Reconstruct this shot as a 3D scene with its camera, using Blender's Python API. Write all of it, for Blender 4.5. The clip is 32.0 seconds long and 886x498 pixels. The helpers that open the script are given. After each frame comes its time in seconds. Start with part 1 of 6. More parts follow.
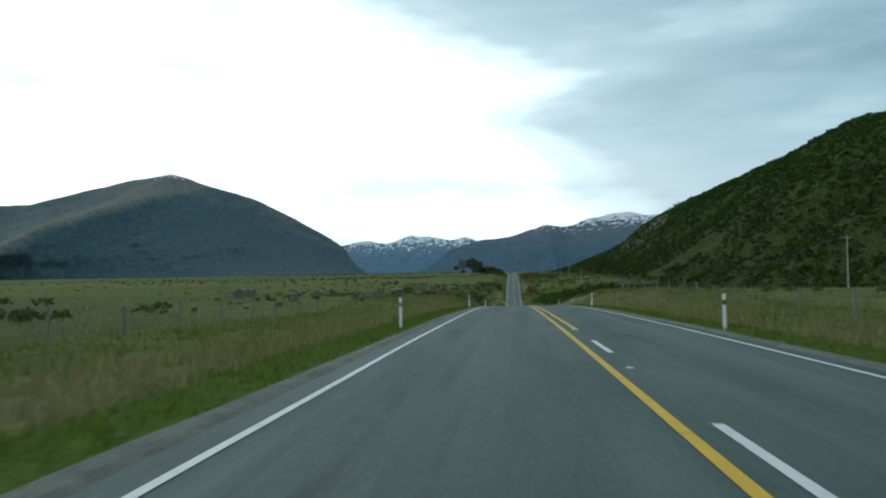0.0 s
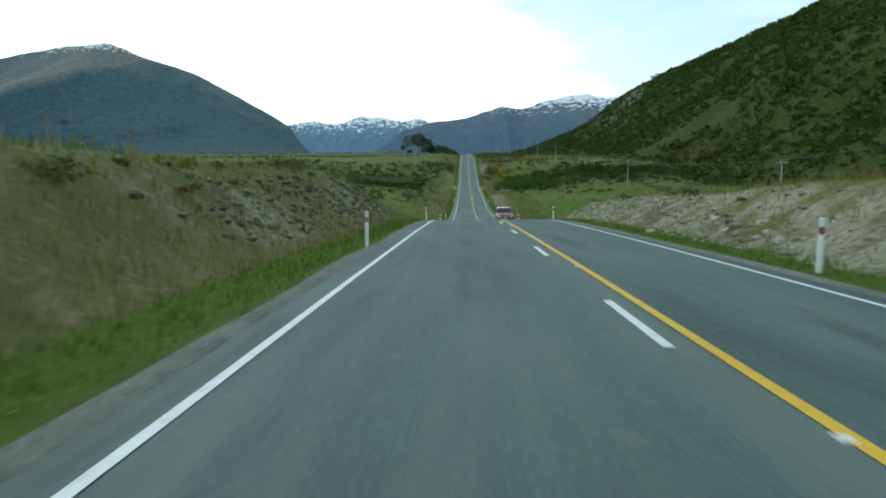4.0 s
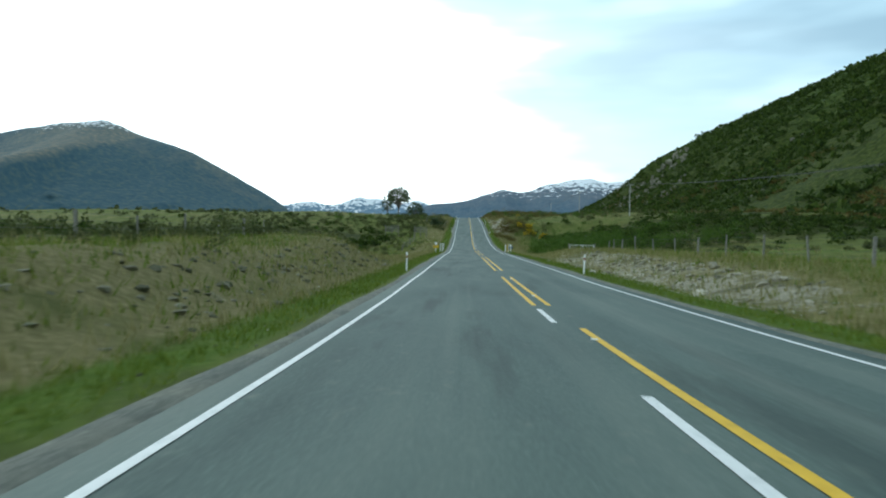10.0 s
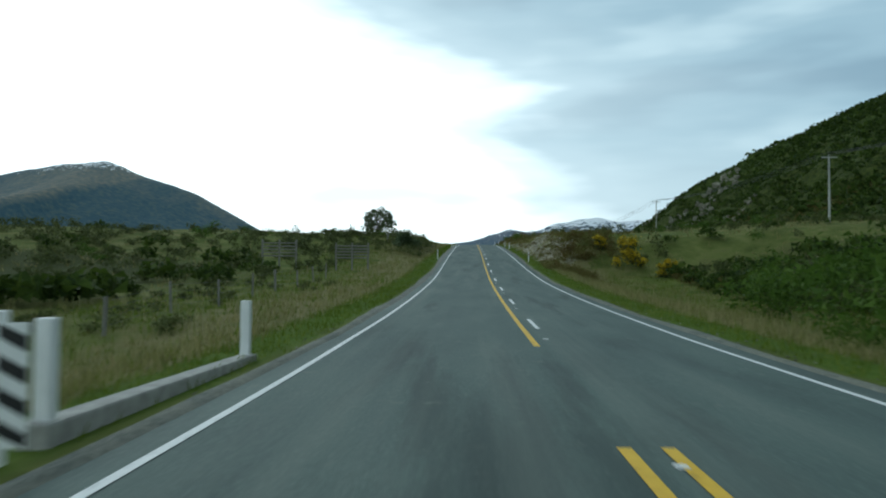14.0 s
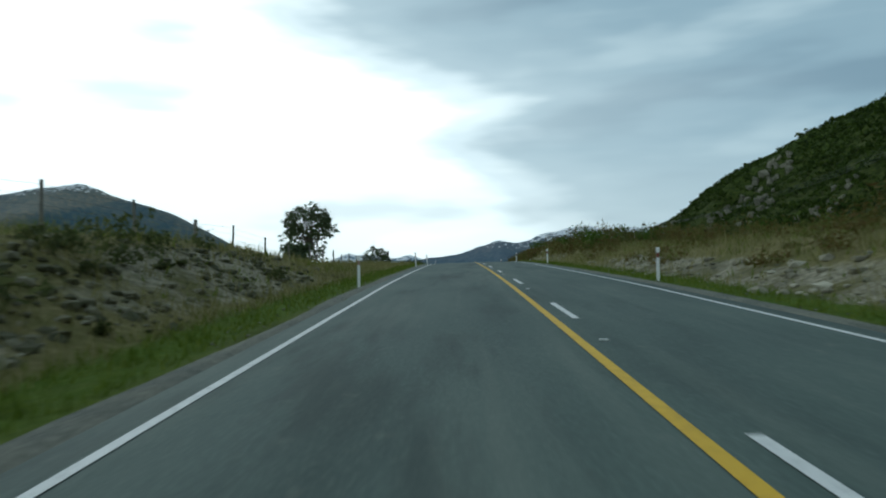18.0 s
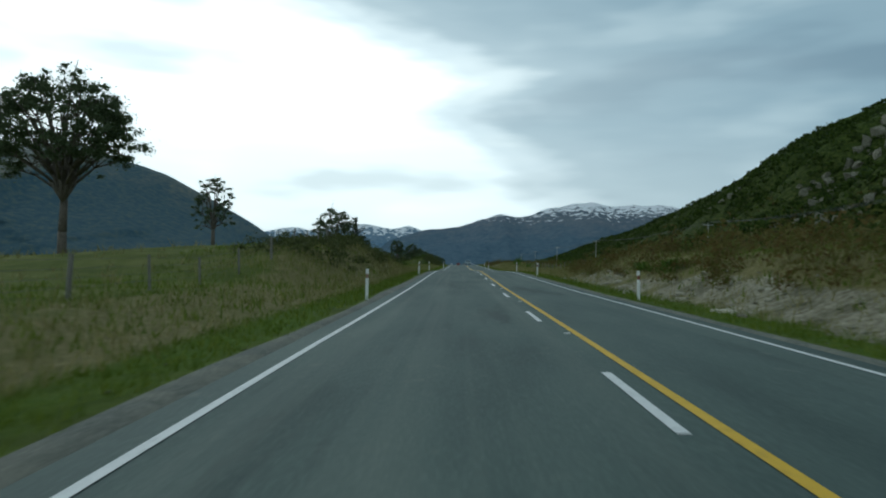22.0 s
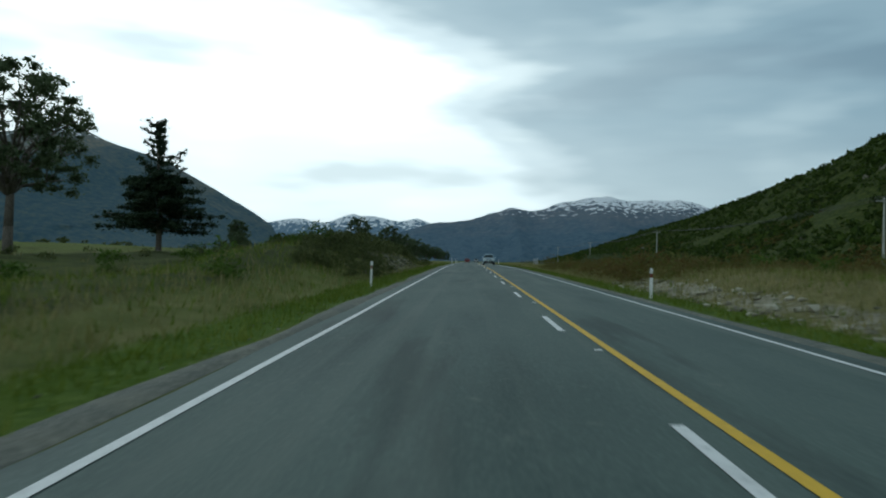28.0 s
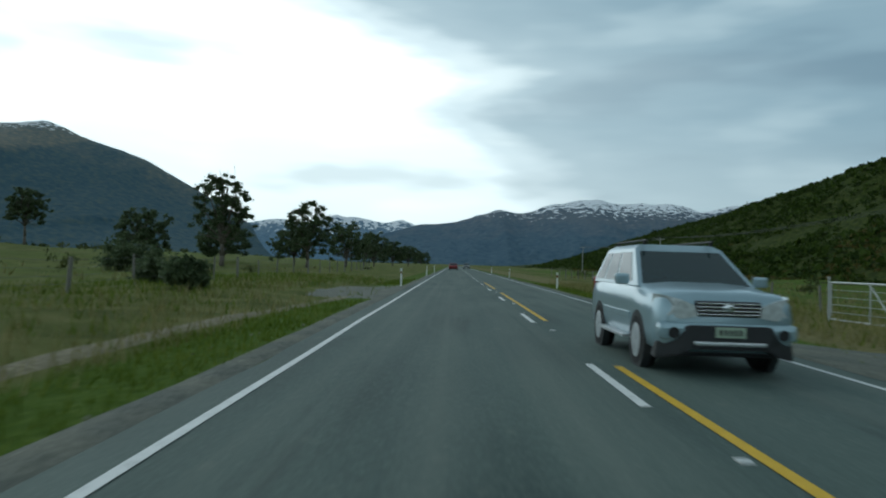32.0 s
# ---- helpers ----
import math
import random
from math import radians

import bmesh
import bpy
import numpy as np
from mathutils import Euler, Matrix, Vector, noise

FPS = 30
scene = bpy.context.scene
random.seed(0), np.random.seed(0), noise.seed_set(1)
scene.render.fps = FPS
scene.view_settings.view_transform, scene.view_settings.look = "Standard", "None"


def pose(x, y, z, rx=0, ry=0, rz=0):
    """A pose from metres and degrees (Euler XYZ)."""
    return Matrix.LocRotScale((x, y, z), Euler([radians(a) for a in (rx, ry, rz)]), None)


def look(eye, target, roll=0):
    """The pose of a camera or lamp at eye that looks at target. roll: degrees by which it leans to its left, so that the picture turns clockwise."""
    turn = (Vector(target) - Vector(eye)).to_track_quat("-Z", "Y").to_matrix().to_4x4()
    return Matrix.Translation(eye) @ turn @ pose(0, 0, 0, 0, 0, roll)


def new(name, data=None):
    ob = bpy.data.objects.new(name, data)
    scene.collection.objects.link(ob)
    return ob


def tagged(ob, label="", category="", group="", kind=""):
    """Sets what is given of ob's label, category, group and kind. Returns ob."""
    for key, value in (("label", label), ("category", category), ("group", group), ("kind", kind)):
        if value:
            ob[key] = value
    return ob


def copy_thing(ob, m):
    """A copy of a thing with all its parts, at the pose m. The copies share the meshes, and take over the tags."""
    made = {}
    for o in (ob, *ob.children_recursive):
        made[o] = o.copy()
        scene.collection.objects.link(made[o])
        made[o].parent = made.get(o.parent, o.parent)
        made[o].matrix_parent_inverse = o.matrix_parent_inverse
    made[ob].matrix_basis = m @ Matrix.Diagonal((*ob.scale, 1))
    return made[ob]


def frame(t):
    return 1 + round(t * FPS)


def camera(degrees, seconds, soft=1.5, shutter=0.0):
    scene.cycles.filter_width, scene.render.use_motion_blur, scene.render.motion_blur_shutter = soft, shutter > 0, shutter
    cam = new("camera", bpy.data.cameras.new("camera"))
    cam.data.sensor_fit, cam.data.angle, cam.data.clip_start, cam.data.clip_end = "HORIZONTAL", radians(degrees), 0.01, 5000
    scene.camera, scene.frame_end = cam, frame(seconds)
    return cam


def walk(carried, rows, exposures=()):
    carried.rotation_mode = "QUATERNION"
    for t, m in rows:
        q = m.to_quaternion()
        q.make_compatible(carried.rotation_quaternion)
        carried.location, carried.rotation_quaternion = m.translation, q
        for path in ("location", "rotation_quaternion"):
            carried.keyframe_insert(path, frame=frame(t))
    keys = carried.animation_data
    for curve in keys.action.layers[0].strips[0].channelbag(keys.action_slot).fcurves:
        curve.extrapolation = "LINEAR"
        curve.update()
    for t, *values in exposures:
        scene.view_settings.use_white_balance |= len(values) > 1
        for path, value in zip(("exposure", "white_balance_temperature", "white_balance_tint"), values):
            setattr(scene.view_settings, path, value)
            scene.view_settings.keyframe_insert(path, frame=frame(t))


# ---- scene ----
# ---------------------------------------------------------------- camera and its walk
cam = camera(61.4, 32.0, soft=2.0, shutter=0.16)

EYE = 1.33                     # height of the eye over the road

# the road runs along y; its grade at points along the way
GRADE_Y = [-80, 15, 25, 35, 42, 69, 85, 96, 102, 112, 149, 158, 176, 182, 192, 203, 230, 232, 240, 257, 262, 272, 284, 302, 311, 312, 322, 338, 350, 362, 364, 400, 420, 430, 444, 455, 465, 471, 497, 500, 508, 524, 535, 550, 560, 576, 585, 598, 602, 618, 628, 630, 655, 664, 680, 692, 702, 740, 760, 790, 815, 830, 900]
GRADE = [-0.012, -0.02, -0.0244, -0.0259, -0.029, -0.043, -0.0572, -0.0676, -0.0699, -0.0492, -0.0592, -0.0901, -0.0968, -0.0988, -0.0897, -0.0927, -0.0561, -0.0556, -0.0428, -0.039, -0.0327, -0.0241, -0.009, -0.001, 0.0003, -0.0001, 0.0014, -0.001, -0.0001, -0.0062, -0.006, 0.03, 0.0482, 0.0683, 0.081, 0.0839, 0.0754, 0.075, 0.069, 0.068, 0.0623, 0.057, 0.0551, 0.0478, 0.0348, 0.0176, 0.0132, 0.0112, 0.0094, 0.0098, 0.0148, 0.0158, 0.0129, -0.0012, -0.0036, -0.0036, 0.0078, 0.0083, 0.0094, 0.0087, 0.0066, 0.003, 0]
_gy = np.arange(-80.0, 5200.0, 1.0)
_gz = np.cumsum(np.interp(_gy, GRADE_Y, GRADE))
_gz -= np.interp(0, _gy, _gz)


def road_z(y):
    return np.interp(y, _gy, _gz)


# seconds, x, y, rise of the eye on its springs, yaw, pitch, roll
WALK = [
    (0.0, 0.21, 0.2, -0.070, 5.21, 1.78, 0.97),
    (0.5, 0.19, 13.7, -0.031, 5.51, 0.06, 0.49),
    (1.0, 0.17, 27.2, 0.008, 5.76, -3.62, 0.02),
    (1.5, 0.05, 40.7, 0.001, 4.52, -3.32, 0.47),
    (2.0, -0.06, 54.1, -0.005, 3.87, -2.82, 0.93),
    (2.5, -0.12, 67.6, -0.014, 2.62, -4.82, 1.01),
    (3.0, -0.17, 80.9, -0.024, 2.07, -6.46, 1.08),
    (3.5, -0.21, 94.0, -0.031, 1.71, -6.95, 0.75),
    (5.5, -0.30, 147.3, -0.060, 2.07, -7.69, -0.56),
    (6.0, -0.32, 160.4, -0.067, 1.75, -7.96, -0.89),
    (6.5, -0.27, 173.7, -0.017, 1.22, -8.17, -0.64),
    (7.0, -0.23, 187.3, 0.034, 0.64, -7.39, -0.37),
    (7.5, -0.22, 201.0, -0.044, 0.11, -6.36, -0.49),
    (8.0, -0.23, 214.9, -0.121, -0.69, -5.09, -0.62),
    (8.5, -0.19, 228.8, -0.097, -0.43, -4.04, -0.81),
    (9.0, -0.17, 242.7, -0.073, -0.32, -2.93, -1.01),
    (9.5, -0.12, 256.4, -0.050, 1.01, -1.87, -0.78),
    (10.0, -0.08, 270.0, -0.026, 1.62, -0.69, -0.55),
    (10.5, 0.01, 283.4, 0.006, 2.44, 1.02, -0.34),
    (11.0, 0.10, 296.7, 0.037, 2.68, 2.06, -0.13),
    (11.5, 0.15, 309.9, 0.068, 2.99, 2.94, -0.35),
    (12.0, 0.20, 323.2, 0.100, 3.18, 2.79, -0.57),
    (12.5, 0.28, 336.4, 0.088, 2.75, 2.81, -0.33),
    (13.0, 0.35, 349.5, 0.075, 2.45, 2.38, -0.08),
    (13.5, 0.36, 362.6, 0.063, 2.18, 2.47, -0.24),
    (15.5, 0.36, 415.5, 0.015, 2.64, 1.95, -0.89),
    (16.0, 0.37, 428.8, 0.003, 4.78, 0.80, -1.04),
    (16.5, 0.37, 442.3, -0.007, 4.85, -0.98, 1.64),
    (17.0, 0.38, 455.8, -0.018, 3.92, -1.42, 4.31),
    (17.5, 0.27, 469.1, -0.028, 2.81, 6.58, 2.97),
    (18.0, 0.17, 482.2, -0.039, 1.28, 3.48, 1.62),
    (18.5, 0.07, 495.3, -0.049, 0.48, 1.76, 0.95),
    (19.0, -0.03, 508.4, -0.060, 0.28, 0.87, 0.28),
    (19.5, -0.02, 521.5, -0.055, 0.13, 1.31, 0.39),
    (20.0, -0.02, 534.8, -0.050, -0.13, 1.29, 0.49),
    (20.5, -0.09, 548.1, -0.046, 0.22, 1.36, -0.28),
    (21.0, -0.16, 561.6, -0.041, 0.22, 1.23, -1.05),
    (21.5, -0.07, 575.0, -0.022, 0.94, 1.32, -0.74),
    (22.0, 0.02, 588.3, -0.002, 1.21, 1.34, -0.45),
    (22.5, -0.01, 601.4, -0.015, 1.61, 1.26, -0.61),
    (23.0, -0.04, 614.3, -0.027, 2.03, 1.06, -0.77),
    (23.5, -0.04, 627.1, -0.040, 2.08, 0.83, -1.00),
    (24.0, -0.04, 639.8, -0.052, 2.43, 0.75, -1.22),
    (24.5, 0.02, 652.5, -0.064, 2.33, 0.81, -1.03),
    (25.0, 0.08, 665.1, -0.077, 2.52, 0.91, -0.85),
    (25.5, 0.08, 677.6, -0.072, 2.19, 1.05, -0.91),
    (27.5, 0.12, 728.6, -0.052, 1.35, 0.52, -1.18),
    (28.0, 0.13, 741.2, -0.047, 1.94, 0.90, -1.24),
    (28.5, 0.02, 753.9, -0.045, 2.38, 1.36, -1.10),
    (29.0, -0.09, 766.9, -0.043, 2.61, 1.40, -0.96),
    (29.5, -0.12, 780.0, -0.041, 1.96, 1.57, -1.15),
    (30.0, -0.16, 793.3, -0.040, 1.64, 1.56, -1.33),
    (30.5, -0.18, 806.6, -0.028, 1.36, 1.58, -1.53),
    (31.0, -0.20, 819.9, -0.016, 1.04, 1.47, -1.73),
    (31.5, -0.16, 833.1, -0.005, 1.01, 1.34, -1.74),
    (32.0, -0.12, 846.2, 0.007, 0.85, 1.14, -1.75),
]
walk(cam, [(t, pose(x, y, float(road_z(y)) + EYE + up, 90 + p, r, w)) for t, x, y, up, w, p, r in WALK],
     exposures=[(0, -0.23, 5880, -3), (2, -0.24, 5880, -3), (3, 0.12, 5880, -3), (3.5, 0.28, 5880, -3), (5.5, 0.40, 5880, -3), (7, 0.50, 5880, -3), (8.5, 0.55, 5880, -3), (10, 0.42, 5880, -3), (12, 0.00, 5880, -3), (14, -0.12, 5880, -3), (15.5, -0.24, 5880, -3), (16.3, -0.17, 5880, -3), (18, -0.44, 5880, -3), (20, -0.48, 5880, -3), (24, -0.58, 5880, -3), (32, -0.53, 5880, -3)])

# ---------------------------------------------------------------- sky and light
world = bpy.data.worlds.new("sky")
scene.world = world
world.use_nodes = True
WN, WL = world.node_tree.nodes, world.node_tree.links
WN.clear()


def wmath(op, a, b=None, c=None, clamp=False):
    nd = WN.new("ShaderNodeMath")
    nd.operation, nd.use_clamp = op, clamp
    for i, s in enumerate((a, b, c)):
        if s is None:
            continue
        if isinstance(s, (int, float)):
            nd.inputs[i].default_value = s
        else:
            WL.new(s, nd.inputs[i])
    return nd.outputs[0]


def wramp(fac, stops, smooth="EASE"):
    nd = WN.new("ShaderNodeValToRGB")
    nd.color_ramp.interpolation = smooth
    els = nd.color_ramp.elements
    while len(els) < len(stops):
        els.new(0.5)
    for e, (p, c) in zip(els, stops):
        e.position = p
        e.color = (c, c, c, 1) if isinstance(c, (int, float)) else (*c, 1)
    WL.new(fac, nd.inputs[0])
    return nd.outputs[0]


def wmix(fac, a, b):
    nd = WN.new("ShaderNodeMix")
    nd.data_type = "RGBA"
    for s, sock in ((fac, nd.inputs[0]), (a, nd.inputs[6]), (b, nd.inputs[7])):
        if isinstance(s, (int, float)):
            sock.default_value = s
        elif isinstance(s, tuple):
            sock.default_value = (*s, 1)
        else:
            WL.new(s, sock)
    return nd.outputs[2]


tc = WN.new("ShaderNodeTexCoord")
sep = WN.new("ShaderNodeSeparateXYZ")
WL.new(tc.outputs["Generated"], sep.inputs[0])
az = wmath("ARCTAN2", sep.outputs[0], sep.outputs[1])                 # 0 along the road, positive to the right
el = wmath("ARCSINE", sep.outputs[2])
# clouds lie in a sheet: streaks long across the view and thin upwards
comb = WN.new("ShaderNodeCombineXYZ")
WL.new(wmath("MULTIPLY", az, 2.2), comb.inputs[0])
WL.new(wmath("MULTIPLY", el, 9.0), comb.inputs[1])
comb.inputs[2].default_value = 3.7
streak = WN.new("ShaderNodeTexNoise")
streak.inputs["Scale"].default_value, streak.inputs["Detail"].default_value = 1.6, 3.2
streak.inputs["Roughness"].default_value = 0.5
WL.new(comb.outputs[0], streak.inputs["Vector"])
fine = WN.new("ShaderNodeTexNoise")
fine.inputs["Scale"].default_value, fine.inputs["Detail"].default_value = 3.4, 2.6
WL.new(comb.outputs[0], fine.inputs["Vector"])
# edge of the grey cloud deck against the bright gap, as an angle that changes with height
h01 = wmath("MULTIPLY", el, 1 / 0.8, clamp=True)
edge = wramp(h01, [(0.0, 0.62), (0.10, 0.605), (0.135, 0.575), (0.19, 0.525), (0.235, 0.478), (0.275, 0.50), (0.315, 0.515), (0.345, 0.455), (0.40, 0.335), (0.52, 0.20), (0.75, 0.05), (1.0, 0.0)], "LINEAR")
edge_az = wmath("MULTIPLY", wmath("SUBTRACT", edge, 0.485), 1.05)
jit = wmath("MULTIPLY", wmath("SUBTRACT", fine.outputs[0], 0.5), 0.16)
off = wmath("ADD", wmath("SUBTRACT", az, edge_az), jit)
deck = wramp(wmath("MULTIPLY_ADD", off, 2.6, 0.46, clamp=True), [(0.0, 0.0), (0.30, 0.06), (0.50, 0.55), (0.72, 0.92), (1.0, 1.0)])
grey = wramp(streak.outputs[0], [(0.30, (0.34, 0.46, 0.56)), (0.5, (0.45, 0.59, 0.69)), (0.68, (0.66, 0.79, 0.87))])
white = wramp(streak.outputs[0], [(0.30, (1.3, 1.37, 1.40)), (0.44, (1.75, 1.80, 1.83)), (0.7, (2.0, 2.0, 1.97))])
# the deck is thinner and paler next to the gap
thinner = wramp(wmath("MULTIPLY_ADD", off, 1.4, 0.3, clamp=True), [(0.0, 0.62), (0.5, 0.36), (1.0, 0.0)])
cloud = wmix(deck, white, wmix(thinner, grey, (0.95, 1.05, 1.10)))
# paler towards the horizon
cloud = wmix(wramp(h01, [(0.0, 0.55), (0.12, 0.25), (0.25, 0.0)]), cloud, (0.86, 0.92, 0.95))
# behind the viewer the deck goes on as an even grey
back = wramp(wmath("MULTIPLY", wmath("ABSOLUTE", az), 1 / math.pi), [(0.28, 0.0), (0.55, 1.0)])
cloud = wmix(back, cloud, (0.80, 0.90, 0.95))
cloud = wmix(wramp(h01, [(0.55, 0.0), (1.0, 0.9)]), cloud, (0.34, 0.40, 0.44))
sky = WN.new("ShaderNodeTexSky")
sky.sky_type, sky.sun_disc = "NISHITA", False
SUN_EL, SUN_AZ = radians(42), radians(-38)
sky.sun_elevation, sky.sun_rotation = SUN_EL, SUN_AZ
thin = WN.new("ShaderNodeMix")
thin.data_type, thin.blend_type = "RGBA", "MIX"
thin.inputs[0].default_value = 0.94
dim = WN.new("ShaderNodeVectorMath")
dim.operation = "SCALE"
dim.inputs["Scale"].default_value = 0.1
WL.new(sky.outputs[0], dim.inputs[0])
WL.new(dim.outputs[0], thin.inputs[6])
WL.new(cloud, thin.inputs[7])
bg = WN.new("ShaderNodeBackground")
bg.inputs[1].default_value = 1.0
WL.new(thin.outputs[2], bg.inputs[0])
wout = WN.new("ShaderNodeOutputWorld")
WL.new(bg.outputs[0], wout.inputs[0])

sun = new("sun", bpy.data.lights.new("sun", "SUN"))
sun.data.energy, sun.data.angle, sun.data.color = 0.45, radians(14), (1.0, 0.96, 0.90)
_sd = Vector((math.sin(SUN_AZ) * math.cos(SUN_EL), math.cos(SUN_AZ) * math.cos(SUN_EL), math.sin(SUN_EL)))
sun.matrix_world = look(_sd * 50, (0, 0, 0))

# ---------------------------------------------------------------- materials


def material(name, stops, scale=4.0, rough=0.9, bump=0.3, detail=6.0, coarse=None, metal=0.0, spec=0.3, dist=0.02, stretch=None, island=0.0, obj=0.0, streak=None):
    """Principled surface: colours by a noise, a second, coarser noise over it, fine bump."""
    m = bpy.data.materials.new(name)
    m.use_nodes = True
    nt = m.node_tree
    N, L = nt.nodes, nt.links
    b = N["Principled BSDF"]
    b.inputs["Roughness"].default_value, b.inputs["Metallic"].default_value = rough, metal
    b.inputs["Specular IOR Level"].default_value = spec
    g = N.new("ShaderNodeNewGeometry")
    vec = g.outputs["Position"]
    if stretch:
        mp = N.new("ShaderNodeMapping")
        mp.inputs["Scale"].default_value = stretch
        L.new(vec, mp.inputs[0])
        vec = mp.outputs[0]
    n1 = N.new("ShaderNodeTexNoise")
    n1.inputs["Scale"].default_value, n1.inputs["Detail"].default_value = scale, detail
    n1.inputs["Roughness"].default_value = 0.62
    L.new(vec, n1.inputs["Vector"])
    r = N.new("ShaderNodeValToRGB")
    els = r.color_ramp.elements
    while len(els) < len(stops):
        els.new(0.5)
    for e, (p, c) in zip(els, stops):
        e.position, e.color = p, (*c, 1)
    fac = n1.outputs[0]
    if island or obj:
        src = g.outputs["Random Per Island"] if island else N.new("ShaderNodeObjectInfo").outputs["Random"]
        am = N.new("ShaderNodeMath")
        am.operation = "MULTIPLY_ADD"
        L.new(src, am.inputs[0])
        am.inputs[1].default_value = island or obj
        am2 = N.new("ShaderNodeMath")
        am2.operation = "SUBTRACT"
        L.new(fac, am2.inputs[0])
        am2.inputs[1].default_value = (island or obj) / 2
        L.new(am2.outputs[0], am.inputs[2])
        fac = am.outputs[0]
    L.new(fac, r.inputs[0])
    col = r.outputs[0]
    if coarse:
        cs, cstops, amount = coarse
        n2 = N.new("ShaderNodeTexNoise")
        n2.inputs["Scale"].default_value, n2.inputs["Detail"].default_value = cs, 5
        cv = g.outputs["Position"]
        if streak:
            ms = N.new("ShaderNodeMapping")
            ms.inputs["Scale"].default_value = streak
            L.new(cv, ms.inputs[0])
            cv = ms.outputs[0]
        L.new(cv, n2.inputs["Vector"])
        r2 = N.new("ShaderNodeValToRGB")
        e2 = r2.color_ramp.elements
        while len(e2) < len(cstops):
            e2.new(0.5)
        for e, (p, c) in zip(e2, cstops):
            e.position, e.color = p, (*c, 1)
        L.new(n2.outputs[0], r2.inputs[0])
        mx = N.new("ShaderNodeMix")
        mx.data_type = "RGBA"
        mx.inputs[0].default_value = amount
        L.new(col, mx.inputs[6])
        L.new(r2.outputs[0], mx.inputs[7])
        col = mx.outputs[2]
    L.new(col, b.inputs["Base Color"])
    if bump:
        bp = N.new("ShaderNodeBump")
        bp.inputs["Strength"].default_value, bp.inputs["Distance"].default_value = bump, dist
        L.new(n1.outputs[0], bp.inputs["Height"])
        L.new(bp.outputs[0], b.inputs["Normal"])
    return m


def plain(name, col, rough=0.5, metal=0.0, spec=0.4, var=0.12, scale=6.0):
    a = tuple(c * (1 - var) for c in col)
    z = tuple(min(1, c * (1 + var)) for c in col)
    return material(name, [(0.3, a), (0.7, z)], scale=scale, rough=rough, bump=0.05, metal=metal, spec=spec)


def asphalt_material():
    """Chip seal: stone chips, slow lengthwise mottling, worn wheel paths and tar that has bled through in patches."""
    m = material("asphalt", [(0.25, (0.036, 0.056, 0.051)), (0.5, (0.076, 0.108, 0.097)), (0.75, (0.20, 0.245, 0.218))], scale=24, rough=0.8, bump=0.7, dist=0.010, spec=0.26,
                 coarse=(0.9, [(0.28, (0.044, 0.068, 0.062)), (0.43, (0.078, 0.111, 0.100)), (0.58, (0.104, 0.142, 0.125)), (0.75, (0.140, 0.176, 0.152))], 0.62), stretch=(1, 0.55, 1), streak=(1.0, 0.16, 1))
    N, L = m.node_tree.nodes, m.node_tree.links
    b = N["Principled BSDF"]
    pos = [n for n in N if n.type == "NEW_GEOMETRY"][0].outputs["Position"]
    col = b.inputs["Base Color"].links[0].from_socket

    def stretched(sc, scale, detail):
        mp, n = N.new("ShaderNodeMapping"), N.new("ShaderNodeTexNoise")
        mp.inputs["Scale"].default_value = sc
        n.inputs["Scale"].default_value, n.inputs["Detail"].default_value, n.inputs["Roughness"].default_value = scale, detail, .6
        L.new(pos, mp.inputs[0])
        L.new(mp.outputs[0], n.inputs["Vector"])
        return n.outputs[0]

    def ramp(fac, stops):
        r = N.new("ShaderNodeValToRGB")
        e = r.color_ramp.elements
        while len(e) < len(stops):
            e.new(.5)
        for k, (p, c) in zip(e, stops):
            k.position, k.color = p, (c, c, c, 1)
        L.new(fac, r.inputs[0])
        return r.outputs[0]

    def tint(fac, colour):
        nonlocal col
        x = N.new("ShaderNodeMix")
        x.data_type = "RGBA"
        L.new(fac, x.inputs[0])
        L.new(col, x.inputs[6])
        x.inputs[7].default_value = (*colour, 1)
        col = x.outputs[2]

    tint(ramp(stretched((1.0, .10, 1), .75, 7), [(.57, 0.0), (.66, .55), (.8, .75)]), (.034, .048, .045))      # bled tar
    tint(ramp(stretched((1.3, .012, 1), 1.0, 4), [(.50, 0.0), (.72, .45)]), (.175, .205, .178))                 # polished wheel paths
    tint(ramp(stretched((1, .8, 1), 3.2, 8), [(.62, 0.0), (.72, .35)]), (.21, .225, .19))                       # loose chips and dust
    L.new(col, b.inputs["Base Color"])
    return m


M_ASPHALT = asphalt_material()
M_GRAVEL = material("gravel", [(0.3, (0.060, 0.070, 0.062)), (0.48, (0.135, 0.145, 0.125)), (0.68, (0.31, 0.315, 0.27))], scale=16, bump=1.0, dist=0.03,
                    coarse=(1.1, [(0.4, (0.075, 0.088, 0.072)), (0.6, (0.18, 0.18, 0.135))], 0.45))
M_WHITE = material("white_paint", [(0.25, (0.45, 0.46, 0.45)), (0.45, (0.72, 0.73, 0.72)), (0.7, (0.80, 0.80, 0.79))], scale=9, rough=0.6, bump=0.1)
M_YELLOW = material("yellow_paint", [(0.22, (0.38, 0.235, 0.03)), (0.42, (0.66, 0.405, 0.02)), (0.7, (0.77, 0.49, 0.032))], scale=7, rough=0.6, bump=0.1)


